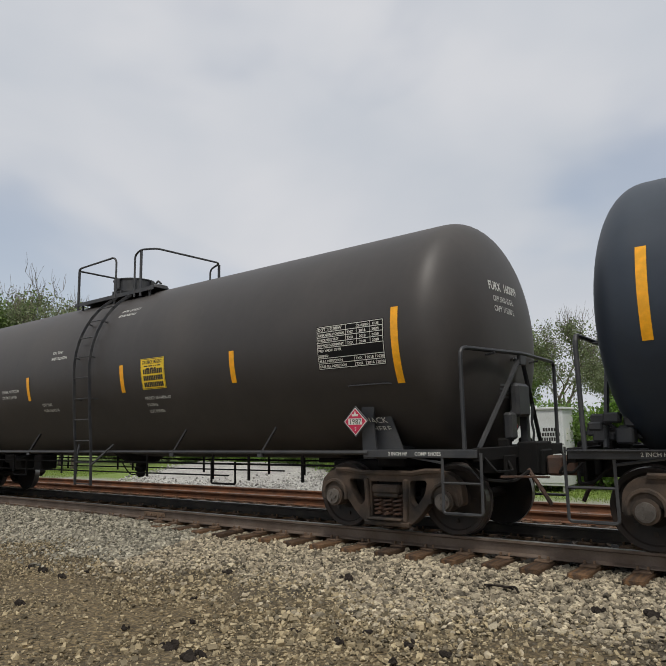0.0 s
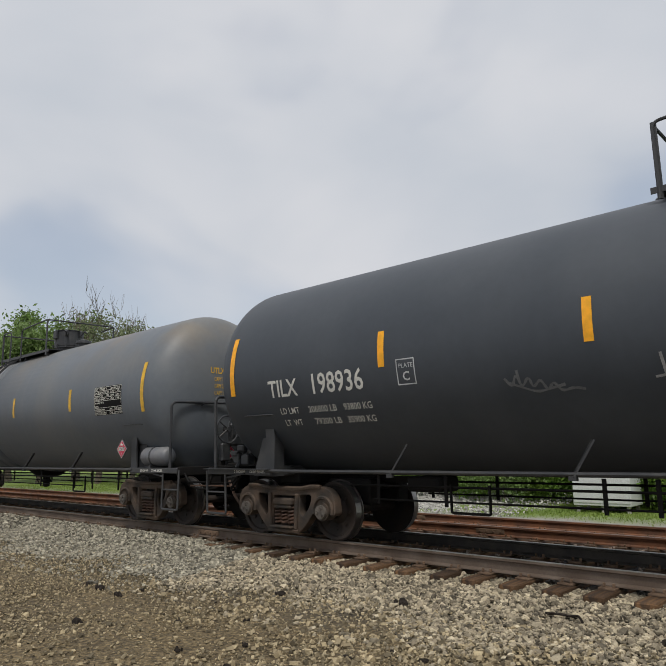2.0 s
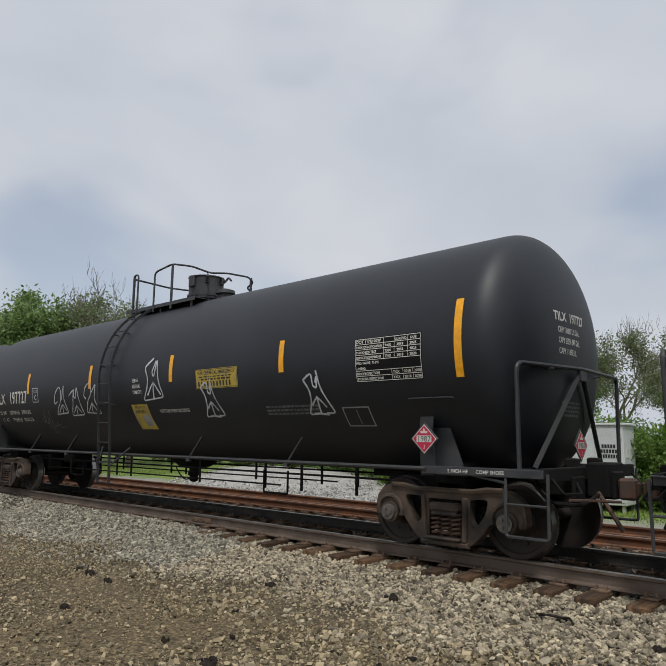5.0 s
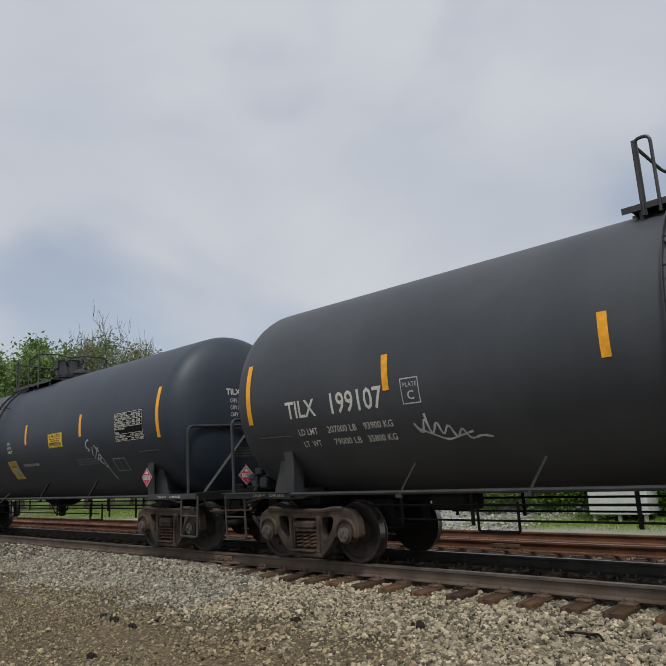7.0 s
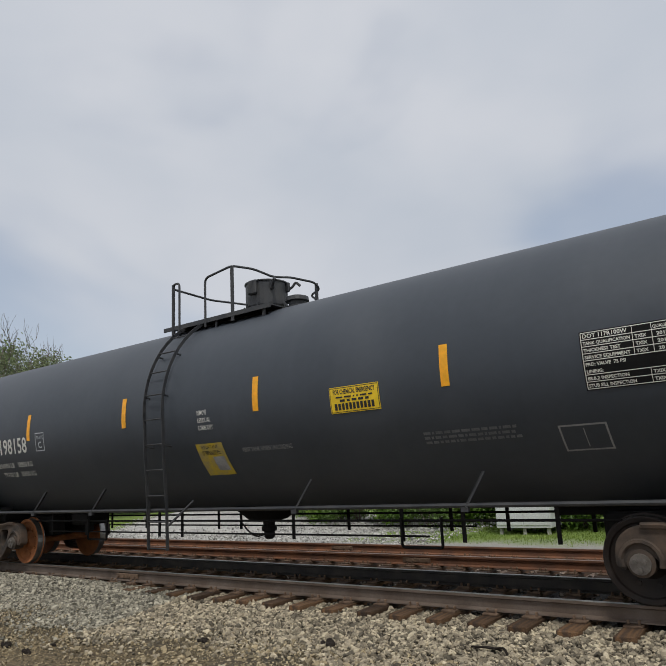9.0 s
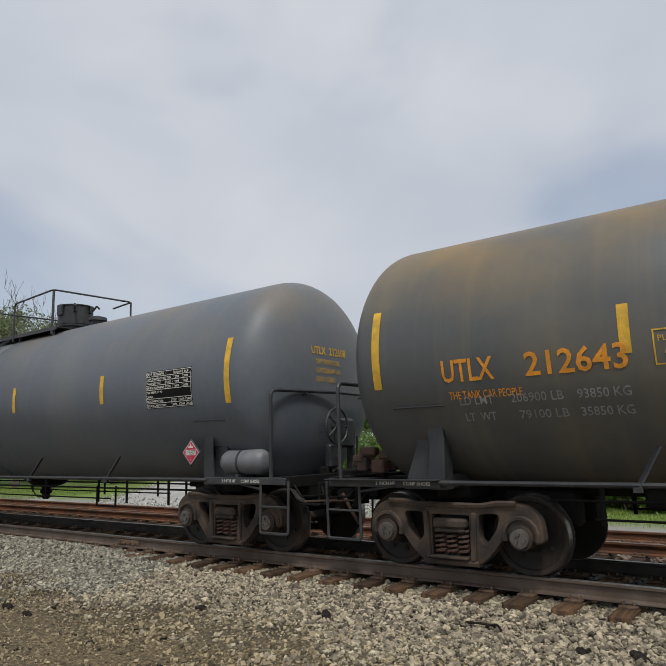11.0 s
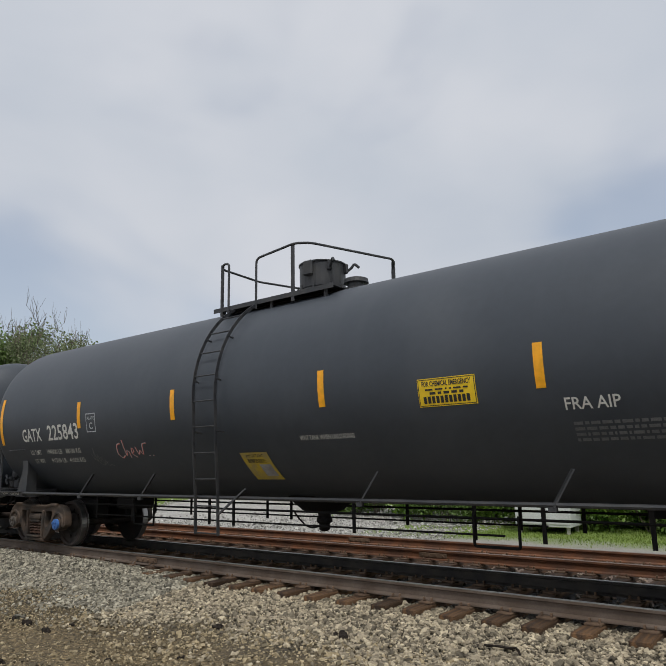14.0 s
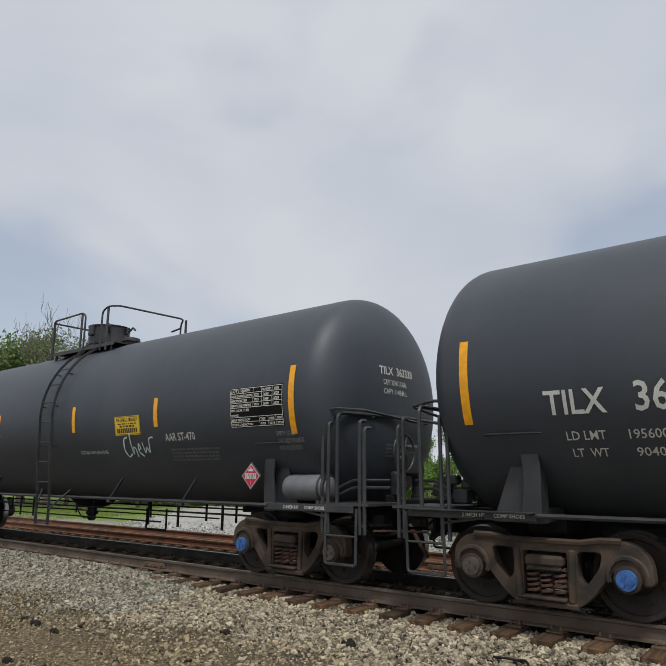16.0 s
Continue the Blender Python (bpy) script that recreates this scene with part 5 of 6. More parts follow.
def tank_car(spec):
    """One whole car from its description."""
    k, c = spec["kind"], KIND[spec["kind"]]
    car = new("tank_car")
    tagged(car, spec["label"], "tank car", "tank cars of the train")
    skin = Skin(c["r"], c["zc"], c["half"], c["depth"])
    tank = place("tank", shared(("tank", k, spec["paint"]), lambda: tank_mesh(k, M[spec["paint"]])), car)
    running_gear(car, k)
    ladder(car, k)
    top_platform(car, k)
    end_fittings(car, k, 0, air=spec.get("air", k in "JU"), wheel=k in "UJ")
    end_fittings(car, k, 180)
    caps = spec.get("caps", ("cap_grey", "cap_grey", "cap_grey", "cap_grey"))
    truck(car, -7.02, None, spec.get("wheel", "wheel"), caps[:2])
    truck(car, 7.02, None, "wheel", caps[2:])
    # reflective stripes
    tape = M["dull_yellow" if k == "U" else "yellow"]
    xs = spec.get("stripes", (-4.69, -1.67, 1.37, 4.39))
    for x in xs:
        decal("reflective_stripe", skin, [rect(-0.055, -0.5, 0.055, 0)], tape, tank, x, spec.get("stripe_z", {"R": 2.95, "U": 2.87}.get(k, 2.82)), 0.005)
    for x in (-7.68, 7.58):
        decal("reflective_stripe", skin, [rect(0, -1.0, 0.11, 0)], tape, tank, x, spec.get("stripe_z", 2.90 if k not in "JG" else 2.78) + 0.30, 0.006)
    # reporting marks
    ink = spec.get("ink", "white")
    mark, num = spec["mark"], spec["number"]
    size = spec.get("size", 0.37)
    zt = spec.get("z", 2.24)
    decal("reporting_mark", skin, [fit_text(mark, size, spec.get("wide", 0.65), 0.006), shifted(fit_text(num, size * spec.get("tall", 1.15), spec.get("num_wide", 1.06), 0.006), spec.get("gap", 0.91), 0)], M[ink], tank, spec.get("x", -6.74), zt, 0.006)
    lo = [fit_text("LD LMT", 0.145, 0.42, 0.001), shifted(fit_text("LT  WT", 0.145, 0.38, 0.001), 0.03, -0.20)]
    for i, (a, b) in enumerate(spec.get("weights", (("206900 LB", "93850 KG"), ("79100 LB", "35850 KG")))):
        lo += [shifted(fit_text(a, 0.145, 0.58 - 0.04 * i, 0.001), 0.62 + 0.06 * i, -0.20 * i), shifted(fit_text(b, 0.145, 0.53, 0.001), 1.34, -0.20 * i)]
    decal("weight_stencil", skin, lo, M["faint" if k == "U" else ink], tank, spec.get("x", -6.74) + 0.17, zt - 0.27, 0.006)
    if k == "U":
        decal("stencil", skin, [fit_text("THE TANK CAR PEOPLE", 0.13, 0.88, 0.001)], M["orange_paint"], tank, spec.get("x", -6.74) + 0.06, zt - 0.20, 0.006)
    fr = [rect(0, -0.015, 0.30, 0), rect(0, -0.35, 0.30, -0.335), rect(0, -0.35, 0.015, 0), rect(0.285, -0.35, 0.30, 0), shifted(flat_text("PLATE", 0.085), 0.04, -0.12), shifted(flat_text("C", 0.17, 0.003), 0.09, -0.29)]
    decal("plate_box", skin, fr, M[ink if k == "F" else ("dull_yellow" if k == "U" else "spray_white")], tank, xs[0] + 0.25, 2.58, 0.006)
    # the +x head
    zc, r, hf, dp = c["zc"], c["r"], c["half"], c["depth"]

    def on_head(u, v):
        rr = min(0.98, math.hypot(u, v) / r)
        return Vector((hf + dp * (1 - rr ** BLUNT) ** (1 / BLUNT) + 0.008, u, zc + v))
    up = 0.60 if k == "F" else 0.36
    hd = [shifted(fit_text(mark, 0.17, 0.34, 0.004), -0.55, up), shifted(fit_text(num, 0.18, 0.46, 0.004), -0.13, up)]
    for i, s in enumerate(spec.get("head", ("CAPY 30090 US GAL", "CAPY 25056 IMP GAL", "CAPY 113903 L"))):
        hd.append(shifted(fit_text(s, 0.115, 0.62 if i < 2 else 0.50, 0.001), -0.47, up - 0.16 - 0.14 * i))
    for line in hd:
        bm = bmesh.new()
        strips(bm, [line], on_head, 0.1)
        part("head_lettering", bm, M["dull_yellow" if k == "U" else "white"], tank)
    bm = bmesh.new()
    strips(bm, [shifted(b, -0.36, -0.72) for b in bars(4, 0.55, 0.030, random.Random(6), 0.015)], on_head, 0.1)
    tagged(part("head_stencil", bm, M["ghost"], tank), kind="stuff")
    # side stencils
    rn = random.Random(spec["number"])
    qualification_table(skin, tank, 5.98 if k in "RP" else (6.36 if k != "U" else 5.75), 2.81, spec.get("dot", "DOT 117R100W"))
    if spec.get("vent", True):
        decal("stencil", skin, [fit_text("VENT TANK WHEN UNLOADING", 0.10, 0.95, 0.0005)], M["white" if spec.get("fresh") else "faint"], tank, c["lad"][1] + 1.5 if k in "RG" else c["lad"][1] + 0.75, 1.90, 0.006)
    if k == "R":
        decal("stencil", skin, [shifted(fit_text(s, 0.10, 0.036 * len(s), 0.001), 0.02, -0.115 * i) for i, s in enumerate(("REMOVE", "RESIDUAL", "COMMODITY"))], M["white"], tank, 0.12, 2.50, 0.006)
        important_sticker(skin, tank, 0.0, 2.07)
    if k in "RP":
        box_f = [rect(0, -0.02, 0.50, 0), rect(0, -0.32, 0.50, -0.30), rect(0, -0.32, 0.02, 0), rect(0.48, -0.32, 0.50, 0), rect(0.25, -0.27, 0.26, -0.05)]
        decal("frame_mark", skin, [shifted(b, 0, 0, -0.06) for b in box_f], M["faint"], tank, 5.58, 1.90, 0.006)
        decal("stencil", skin, bars(3, 1.2, 0.034, rn, 0.02), M["ghost"], tank, 3.97, 1.92, 0.006)
        emergency_placard(skin, tank, 2.70 if not spec.get("placard") else 2.25, 2.62, spec.get("placard", False))
    if k in "JG":
        decal("stencil", skin, [fit_text(spec.get("big", "AAR ST-470"), 0.19, 0.78 if k == "J" else 0.58, 0.002)], M["white"], tank, 4.66, 2.08, 0.006)
        decal("stencil", skin, bars(4, 1.25, 0.036, rn, 0.02), M["ghost"], tank, 4.72, 1.92, 0.006)
        decal("stencil", skin, [shifted(fit_text(s, 0.10, 0.036 * len(s)), 0, -0.11 * i) for i, s in enumerate(("EMPTY LOAD", "1/4\" ADJ BLOCK", "NO ADJ BLOCK"))], M["faint"], tank, 7.28, 2.08, 0.006)
        emergency_placard(skin, tank, 3.22 if k == "J" else 2.92, 2.55)
        if spec.get("sticker"):
            important_sticker(skin, tank, -0.44, 1.76)
    elif k == "F":
        emergency_placard(skin, tank, 2.30, 2.71, big=True)
        for x, z, rows in ((2.30, 2.0, ("PAINT: 6614484-60", "03-2016", "LOT R50885")), (-2.82, 2.36, ("THERMAL PROTECTION", "SYSTEM EQUIPPED")), (-0.77, 3.06, ("VENT TANK", "WHEN UNLOADING")), (-1.2, 2.02, ("VENT TANK", "WHEN UNLOADING")), (1.12, 3.74, ("WATER CAPACITY", "253605 POUNDS"))):
            decal("stencil", skin, [shifted(fit_text(s, 0.085, 0.042 * len(s), 0.001), 0, -0.125 * i) for i, s in enumerate(rows)], M["white"], tank, x, z, 0.006)
        decal("stencil", skin, [flat_text("JACK", 0.13), shifted(flat_text("HERE", 0.13), 0, -0.14)], M["white"], tank, 7.0, 1.55, 0.12)
    # placards and sill print
    hazard_placard(car, 7.02 if k in "RGP" else spec.get("placard_x", 6.85 if k == "F" else 6.70), -1.52, 1.46 if k in "RGP" else 1.50, 0)
    hazard_placard(car, 8.50, -0.20, 1.40, 90)
    for x in (7.2, -7.95):
        for word in (flat_text("2 INCH HF", 0.062, 0.001), shifted(flat_text("COMP SHOES", 0.062, 0.001), 0.40, 0)):
            bm = bmesh.new()
            strips(bm, [word], lambda u, v: Vector((x + 0.12 + u, -1.44 - 0.029, 1.05 + v)), 9)
            part("sill_print", bm, M["white"], car)
    # spray paint
    for mname, w, x, z, strokes in spec.get("tags", ()):
        decal("graffiti", skin, [ribbon(s, w) for s in strokes], M[mname], tank, x, z, 0.011)
    for mname, x, z, shape, lift in spec.get("blobs", ()):
        decal("graffiti", skin, [(np.array(shape), [tuple(range(len(shape)))])], M[mname], tank, x, z, lift)
    car.location = (spec["at"], TRACK_Y, 0)
    CARS.append((car, spec["at"]))
    return car


CARS = []
W_R = (("206900 LB", "93850 KG"), ("79100 LB", "35850 KG"))
W_J = (("195600 LB", "88700 KG"), ("90400 LB", "41000 KG"))
KITE = [[(0.02, 0.55), (0.13, 0.40), (0.12, 0.20), (0.0, 0.0), (0.22, 0.03), (0.40, 0.0)], [(0.02, 0.55), (0.20, 0.66), (0.21, 0.45), (0.28, 0.42), (0.31, 0.62), (0.27, 0.50)],
        [(0.30, 0.68), (0.36, 0.40), (0.55, 0.02), (0.36, 0.03)], [(0.25, 0.0), (0.25, 0.30)], [(0.12, 0.16), (0.25, 0.30), (0.40, 0.12)]]
LOOPY = [[(0.0, 0.5), (0.12, 0.66), (0.20, 0.45), (0.10, 0.30), (0.24, 0.36), (0.34, 0.66), (0.36, 0.42), (0.28, 0.30), (0.22, 0.42)], [(0.12, 0.34), (0.05, 0.0), (0.25, 0.04), (0.46, 0.0), (0.33, 0.32)], [(0.2, 0.05), (0.24, 0.28), (0.32, 0.06)]]
SCRAWL = [[(0.0, 0.30), (0.10, 0.12), (0.18, 0.38), (0.24, 0.10), (0.36, 0.32), (0.40, 0.08), (0.52, 0.26), (0.60, 0.02), (0.70, 0.20), (0.78, 0.0), (0.95, 0.06), (1.1, 0.02)], [(0.05, 0.22), (0.45, 0.02), (0.85, 0.12)], [(0.2, 0.42), (0.22, 0.20)]]
CHEW = [[(0.16, 0.32), (0.05, 0.30), (0.0, 0.12), (0.10, 0.02), (0.20, 0.08)], [(0.24, 0.38), (0.25, 0.04), (0.30, 0.18), (0.36, 0.16), (0.36, 0.03)], [(0.42, 0.12), (0.52, 0.16), (0.46, 0.24), (0.42, 0.10), (0.54, 0.04)], [(0.58, 0.24), (0.62, 0.06), (0.68, 0.20), (0.74, 0.06), (0.80, 0.30), (0.92, 0.30)], [(0.90, 0.06), (0.92, 0.06)], [(1.0, 0.06), (1.02, 0.06)]]
WAVES = [[(0.0, 0.0), (0.06, 0.55), (0.16, 0.05), (0.20, 0.5), (0.32, 0.02), (0.36, 0.48), (0.48, 0.06), (0.52, 0.5), (0.66, 0.1), (0.86, 0.08)], [(0.0, 0.1), (0.2, -0.06), (0.05, -0.12), (0.02, 0.02)]]
SPECS = [
    dict(kind="R", paint="blueblack", at=6.09, mark="TILX", number="198204", label="blue-black tank car coupled ahead in the moving train"),
    dict(kind="F", paint="brown", at=-12.14, mark="FURX", number="160099", dot="DOT 117J100W", x=-7.27, gap=1.11, wide=0.88, num_wide=1.46, size=0.42, tall=1.08, z=2.10, stripe_z=2.65, fresh=True, label="brownish black tank car with large emergency placard", weights=(("195200 LB", "88500 KG"), ("90800 LB", "41200 KG")), head=("CAPY 30430 US GAL", "CAPY 115200 L"), stripes=(-4.52, -1.66, 1.72, 4.62), vent=False),
    dict(kind="P", paint="black", at=-30.25, mark="TILX", number="198936", stripes=(-4.42, -1.56, 1.43, 4.71), stripe_z=3.0, label="black tank car with faded white graffiti along its side", weights=(("206800 LB", "93800 KG"), ("79200 LB", "35900 KG")),
         tags=(("spray_dust", 0.05, 1.0, 2.0, [[(0.06, 0.06), (0.21, 0.47), (0.28, 0.14), (0.5, 0.46), (0.47, 0.08)], [(0.65, 0.47), (0.74, 0.19), (1.0, 0.5)], [(1.23, 0.4), (1.13, 0.5), (0.99, 0.4), (0.95, 0.2), (1.09, 0.08), (1.28, 0.05), (1.46, 0.14), (1.57, 0.26)]]),
               ("spray_dust", 0.05, 2.6, 2.1, [[(1.15, 0.04), (0.83, 0.09), (0.38, 0.08), (-0.02, 0.03)], [(0.15, 0.18), (-0.02, 0.03), (0.14, -0.06)]]),
               ("faint", 0.022, 3.5, 2.2, [[(0.52, -0.2), (0.31, 0.11), (0.19, 0.34)], [(0.52, -0.2), (0.42, 0.15), (0.32, 0.4)], [(0.52, -0.2), (0.49, 0.14), (0.44, 0.37)], [(0.52, -0.2), (0.57, 0.13), (0.59, 0.37)], [(0.52, -0.2), (0.66, 0.12), (0.75, 0.34)], [(0.52, -0.2), (0.71, 0.02), (0.8, 0.15)], [(0.19, 0.34), (0.39, 0.22), (0.44, 0.37), (0.55, 0.23), (0.59, 0.37), (0.71, 0.21), (0.8, 0.15)], [(0.05, 0.21), (0.15, 0.25)], [(0.09, 0.28), (0.11, 0.16)]]),
               ("faint", 0.022, 4.3, 2.2, [[(0.36, 0.09), (0.44, 0.19), (0.61, 0.18), (0.66, 0.07), (0.5, -0.13), (0.36, 0.09), (0.66, 0.07)], [(0.44, 0.19), (0.47, 0.08), (0.5, -0.13), (0.57, 0.08), (0.61, 0.18)], [(0.03, 0.24), (-0.01, 0.18), (0.05, 0.16)], [(0.11, 0.24), (0.1, 0.15)], [(0.15, 0.25), (0.24, 0.24)], [(0.2, 0.24), (0.19, 0.15)], [(-0.02, 0.02), (0.03, 0.1), (0.04, 0.03), (0.09, 0.1), (0.1, 0.02)], [(0.16, 0.09), (0.16, 0.02), (0.21, 0.09), (0.22, 0.02)], [(0.26, 0.09), (0.29, 0.04), (0.34, 0.1)]]), ("faint", 0.022, 5.15, 2.25, SCRAWL), ("faint", 0.02, 5.6, 2.3, WAVES), ("ghost", 0.03, -2.62, 2.0, [[(a * 0.85, b * 0.7) for a, b in w] for w in SCRAWL]), ("faint", 0.03, -0.87, 1.85, [[(0, 0.5), (0.05, 0.1)], [(-0.08, 0.25), (0.16, 0.28)]]))),
    dict(kind="U", paint="utility", at=-48.35, mark="UTLX", number="205536", ink="orange_paint", size=0.36, tall=1.0, gap=1.0, label="weathered grey tank car with orange lettering and ochre stains", vent=False, stripes=(-4.45, -1.5, 1.5, 4.6)),
    dict(kind="R", paint="blueblack", at=-66.39, mark="TILX", number="198377", label="blue-black tank car coupled behind a grey one"),
    dict(kind="R", paint="jet", at=-84.70, mark="TILX", number="197727", fresh=True, placard="wide", stripes=(-4.69, -1.58, 1.47, 4.46), label="jet black tank car with white spray-painted kite figures", weights=(("206700 LB", "93700 KG"), ("79300 LB", "36000 KG")),
         tags=(("spray_white", 0.026, -3.2, 2.0, [[(-0.08, -0.07), (0.03, 0.07), (0.23, 0.24), (0.27, 0.49), (0.18, 0.58), (-0.01, 0.44), (-0.11, 0.16), (0.07, 0.24)], [(0.27, 0.49), (0.27, 0.24), (0.42, 0.62), (0.38, 0.33), (0.51, -0.04), (-0.08, -0.07)], [(0.23, -0.06), (0.29, 0.18)], [(0.04, -0.03), (0.29, 0.18), (0.44, -0.0)], [(0.65, 0.35), (0.9, 0.49), (0.79, 0.14), (0.63, -0.11), (1.21, -0.1), (1.11, 0.21), (1.03, 0.55), (0.95, 0.28), (0.87, 0.31), (0.9, 0.49)], [(0.89, -0.07), (0.94, 0.13)], [(0.74, -0.06), (0.94, 0.13), (1.1, -0.05)], [(1.36, -0.05), (1.48, 0.2), (1.67, 0.35), (1.69, 0.51), (1.59, 0.6), (1.43, 0.53), (1.34, 0.31), (1.43, 0.26)], [(1.68, 0.38), (1.89, 0.58), (1.78, 0.24), (1.96, -0.09), (1.36, -0.05)], [(1.59, -0.06), (1.66, 0.17)], [(1.45, -0.02), (1.66, 0.17), (1.8, -0.03)]]),
               ("spray_white", 0.034, 0.6, 2.3, [[(0.27, 0.64), (-0.01, 0.47), (0.12, 0.26), (0.08, 0.07), (-0.09, -0.17), (0.61, -0.12), (0.48, 0.17), (0.39, 0.62), (0.35, 0.36), (0.31, 0.27), (0.25, 0.36), (0.36, 0.58)], [(0.27, -0.14), (0.3, 0.18)], [(0.07, -0.07), (0.3, 0.18), (0.52, -0.07)]]),
               ("ghost", 0.016, -4.2, 1.62, SCRAWL), ("ghost", 0.014, -4.05, 1.5, LOOPY), ("spray_white", 0.03, 2.35, 1.80, KITE), ("spray_white", 0.03, 4.9, 1.80, KITE))),
    dict(kind="R", paint="grey", at=-102.75, mark="TILX", number="199107", label="faded black tank car with a white scrawl and blue tag", weights=(("207000 LB", "93900 KG"), ("79000 LB", "35800 KG")), head=("CAPY 30050 US GAL", "CAPY 25023 IMP GAL", "CAPY 113752 L"),
         tags=(("spray_white", 0.03, -4.35, 1.72, SCRAWL), ("spray_blue", 0.05, 5.3, 2.05, [[(0.0, -0.2), (0.02, 0.2), (0.12, 0.02), (0.22, 0.22), (0.25, 0.0)], [(0.3, 0.2), (0.5, 0.05), (0.4, 0.25)], [(0.6, 0.05), (0.8, 0.22), (0.85, 0.02), (1.1, 0.1)], [(0.05, 0.0), (0.06, -0.4)], [(1.0, 0.05), (1.02, -0.3)]]))),
    dict(kind="R", paint="blueblack", at=-120.82, mark="TILX", number="197554", fresh=True, label="clean blue-black tank car with a small white scrawl", weights=(("205200 LB", "93050 KG"), ("80800 LB", "36650 KG")), head=("CAPY 30080 US GAL", "CAPY 25049 IMP GAL", "CAPY 113891 L"),
         tags=(("spray_white", 0.03, 4.6, 2.1, [[(0.17, 0.26), (0.05, 0.24), (-0.02, 0.1), (0.16, 0.04), (0.04, 0.01)], [(0.27, 0.09), (0.22, -0.1)], [(0.37, 0.12), (0.53, -0.03)], [(0.53, 0.08), (0.28, -0.17)], [(0.36, -0.22), (0.51, -0.07), (0.58, -0.16), (0.41, -0.22), (0.56, -0.33)], [(0.6, -0.17), (0.67, -0.41), (0.7, -0.76)], [(0.56, -0.37), (0.67, -0.41)]]),)),
    dict(kind="R", paint="black", at=-138.76, mark="TILX", number="198158", wheel="orange_wheel", label="black tank car with one fresh rust-orange wheel", weights=W_R),
    dict(kind="U", paint="utility2", at=-156.83, mark="UTLX", number="212643", ink="orange_paint", size=0.36, tall=1.0, gap=1.0, label="rust-stained grey tank car with yellow stripes", vent=False),
    dict(kind="U", paint="utility", at=-174.74, mark="UTLX", number="212608", ink="orange_paint", size=0.40, tall=1.0, gap=0.92, x=-6.62, z=2.20, wide=0.74, num_wide=1.14, caps=("cap_blue", "cap_grey", "cap_grey", "cap_grey"), label="weathered grey tank car with bold orange lettering", vent=False, stripes=(-4.32, -1.47, 1.5, 4.5)),
    dict(kind="J", paint="black", at=-192.65, mark="TILX", number="363458", dot="DOT 117J100W", fresh=True, x=-6.69, z=2.16, weights=W_J, caps=("cap_blue", "rusty", "cap_grey", "cap_grey"), label="black tank car with air reservoir and a white scrawl", head=("CAPY 30320 US GAL", "CAPY 114770 L"),
         tags=(("spray_white", 0.035, -3.45, 1.68, [[(a * 0.75, b * 1.25 + 0.08) for a, b in w] for w in WAVES] + [[(a * 0.6 + 0.1, b * 1.2 + 0.12) for a, b in WAVES[0]]]),), stripes=(-4.61, -1.59, 1.57, 4.51)),
    dict(kind="G", paint="black", at=-210.65, mark="GATX", number="225843", dot="DOT 117J100W", big="FRA AIP", fresh=True, x=-6.76, z=2.14, gap=1.00, wide=0.76, num_wide=1.12, sticker=True, weights=(("194300 LB", "88100 KG"), ("91700 LB", "41600 KG")), caps=("cap_grey", "cap_blue", "cap_blue", "cap_grey"), label="black tank car with a thin pink scrawl", head=("CAPY 30450 US GAL", "CAPY 115262 L"),
         tags=(("spray_pink", 0.018, -3.55, 1.72, CHEW), ("spray_white", 0.014, -3.56, 1.725, CHEW), ("ghost", 0.015, -4.4, 1.6, [[(a * 0.5, b) for a, b in w] for w in SCRAWL])), stripes=(-4.58, -1.78, 1.40, 4.45)),
    dict(kind="J", paint="black", at=-228.72, mark="TILX", number="363379", placard_x=6.82, dot="DOT 117J100W", fresh=True, x=-6.69, z=2.16, weights=W_J, caps=("cap_grey", "cap_blue", "cap_blue", "cap_grey"), label="black tank car with a salmon spray-painted blob and tags", head=("CAPY 30320 US GAL", "CAPY 114770 L"),
         tags=(("spray_white", 0.03, -3.9, 2.1, [[(0.15, -0.11), (0.23, 0.15), (0.36, 0.18), (0.33, 0.08), (0.2, 0.03)], [(0.49, 0.16), (0.37, 0.08), (0.33, -0.08), (0.41, -0.1)], [(0.59, 0.16), (0.5, 0.1), (0.56, 0.0), (0.42, -0.1)], [(0.52, -0.13), (0.55, -0.13)]]),
               ("spray_pink", 0.028, -1.8, 1.9, [[(0.03, -0.03), (-0.06, -0.03), (-0.12, -0.15), (-0.02, -0.15)], [(0.09, 0.02), (0.0, -0.17), (0.08, -0.08), (0.08, -0.17)], [(0.13, -0.13), (0.21, -0.1), (0.18, -0.06), (0.12, -0.13), (0.16, -0.17)], [(0.25, -0.07), (0.24, -0.16), (0.31, -0.09), (0.32, -0.15), (0.45, 0.02)], [(0.41, -0.15), (0.43, -0.15)], [(0.46, -0.15), (0.48, -0.15)], [(0.51, -0.15), (0.53, -0.15)]]),
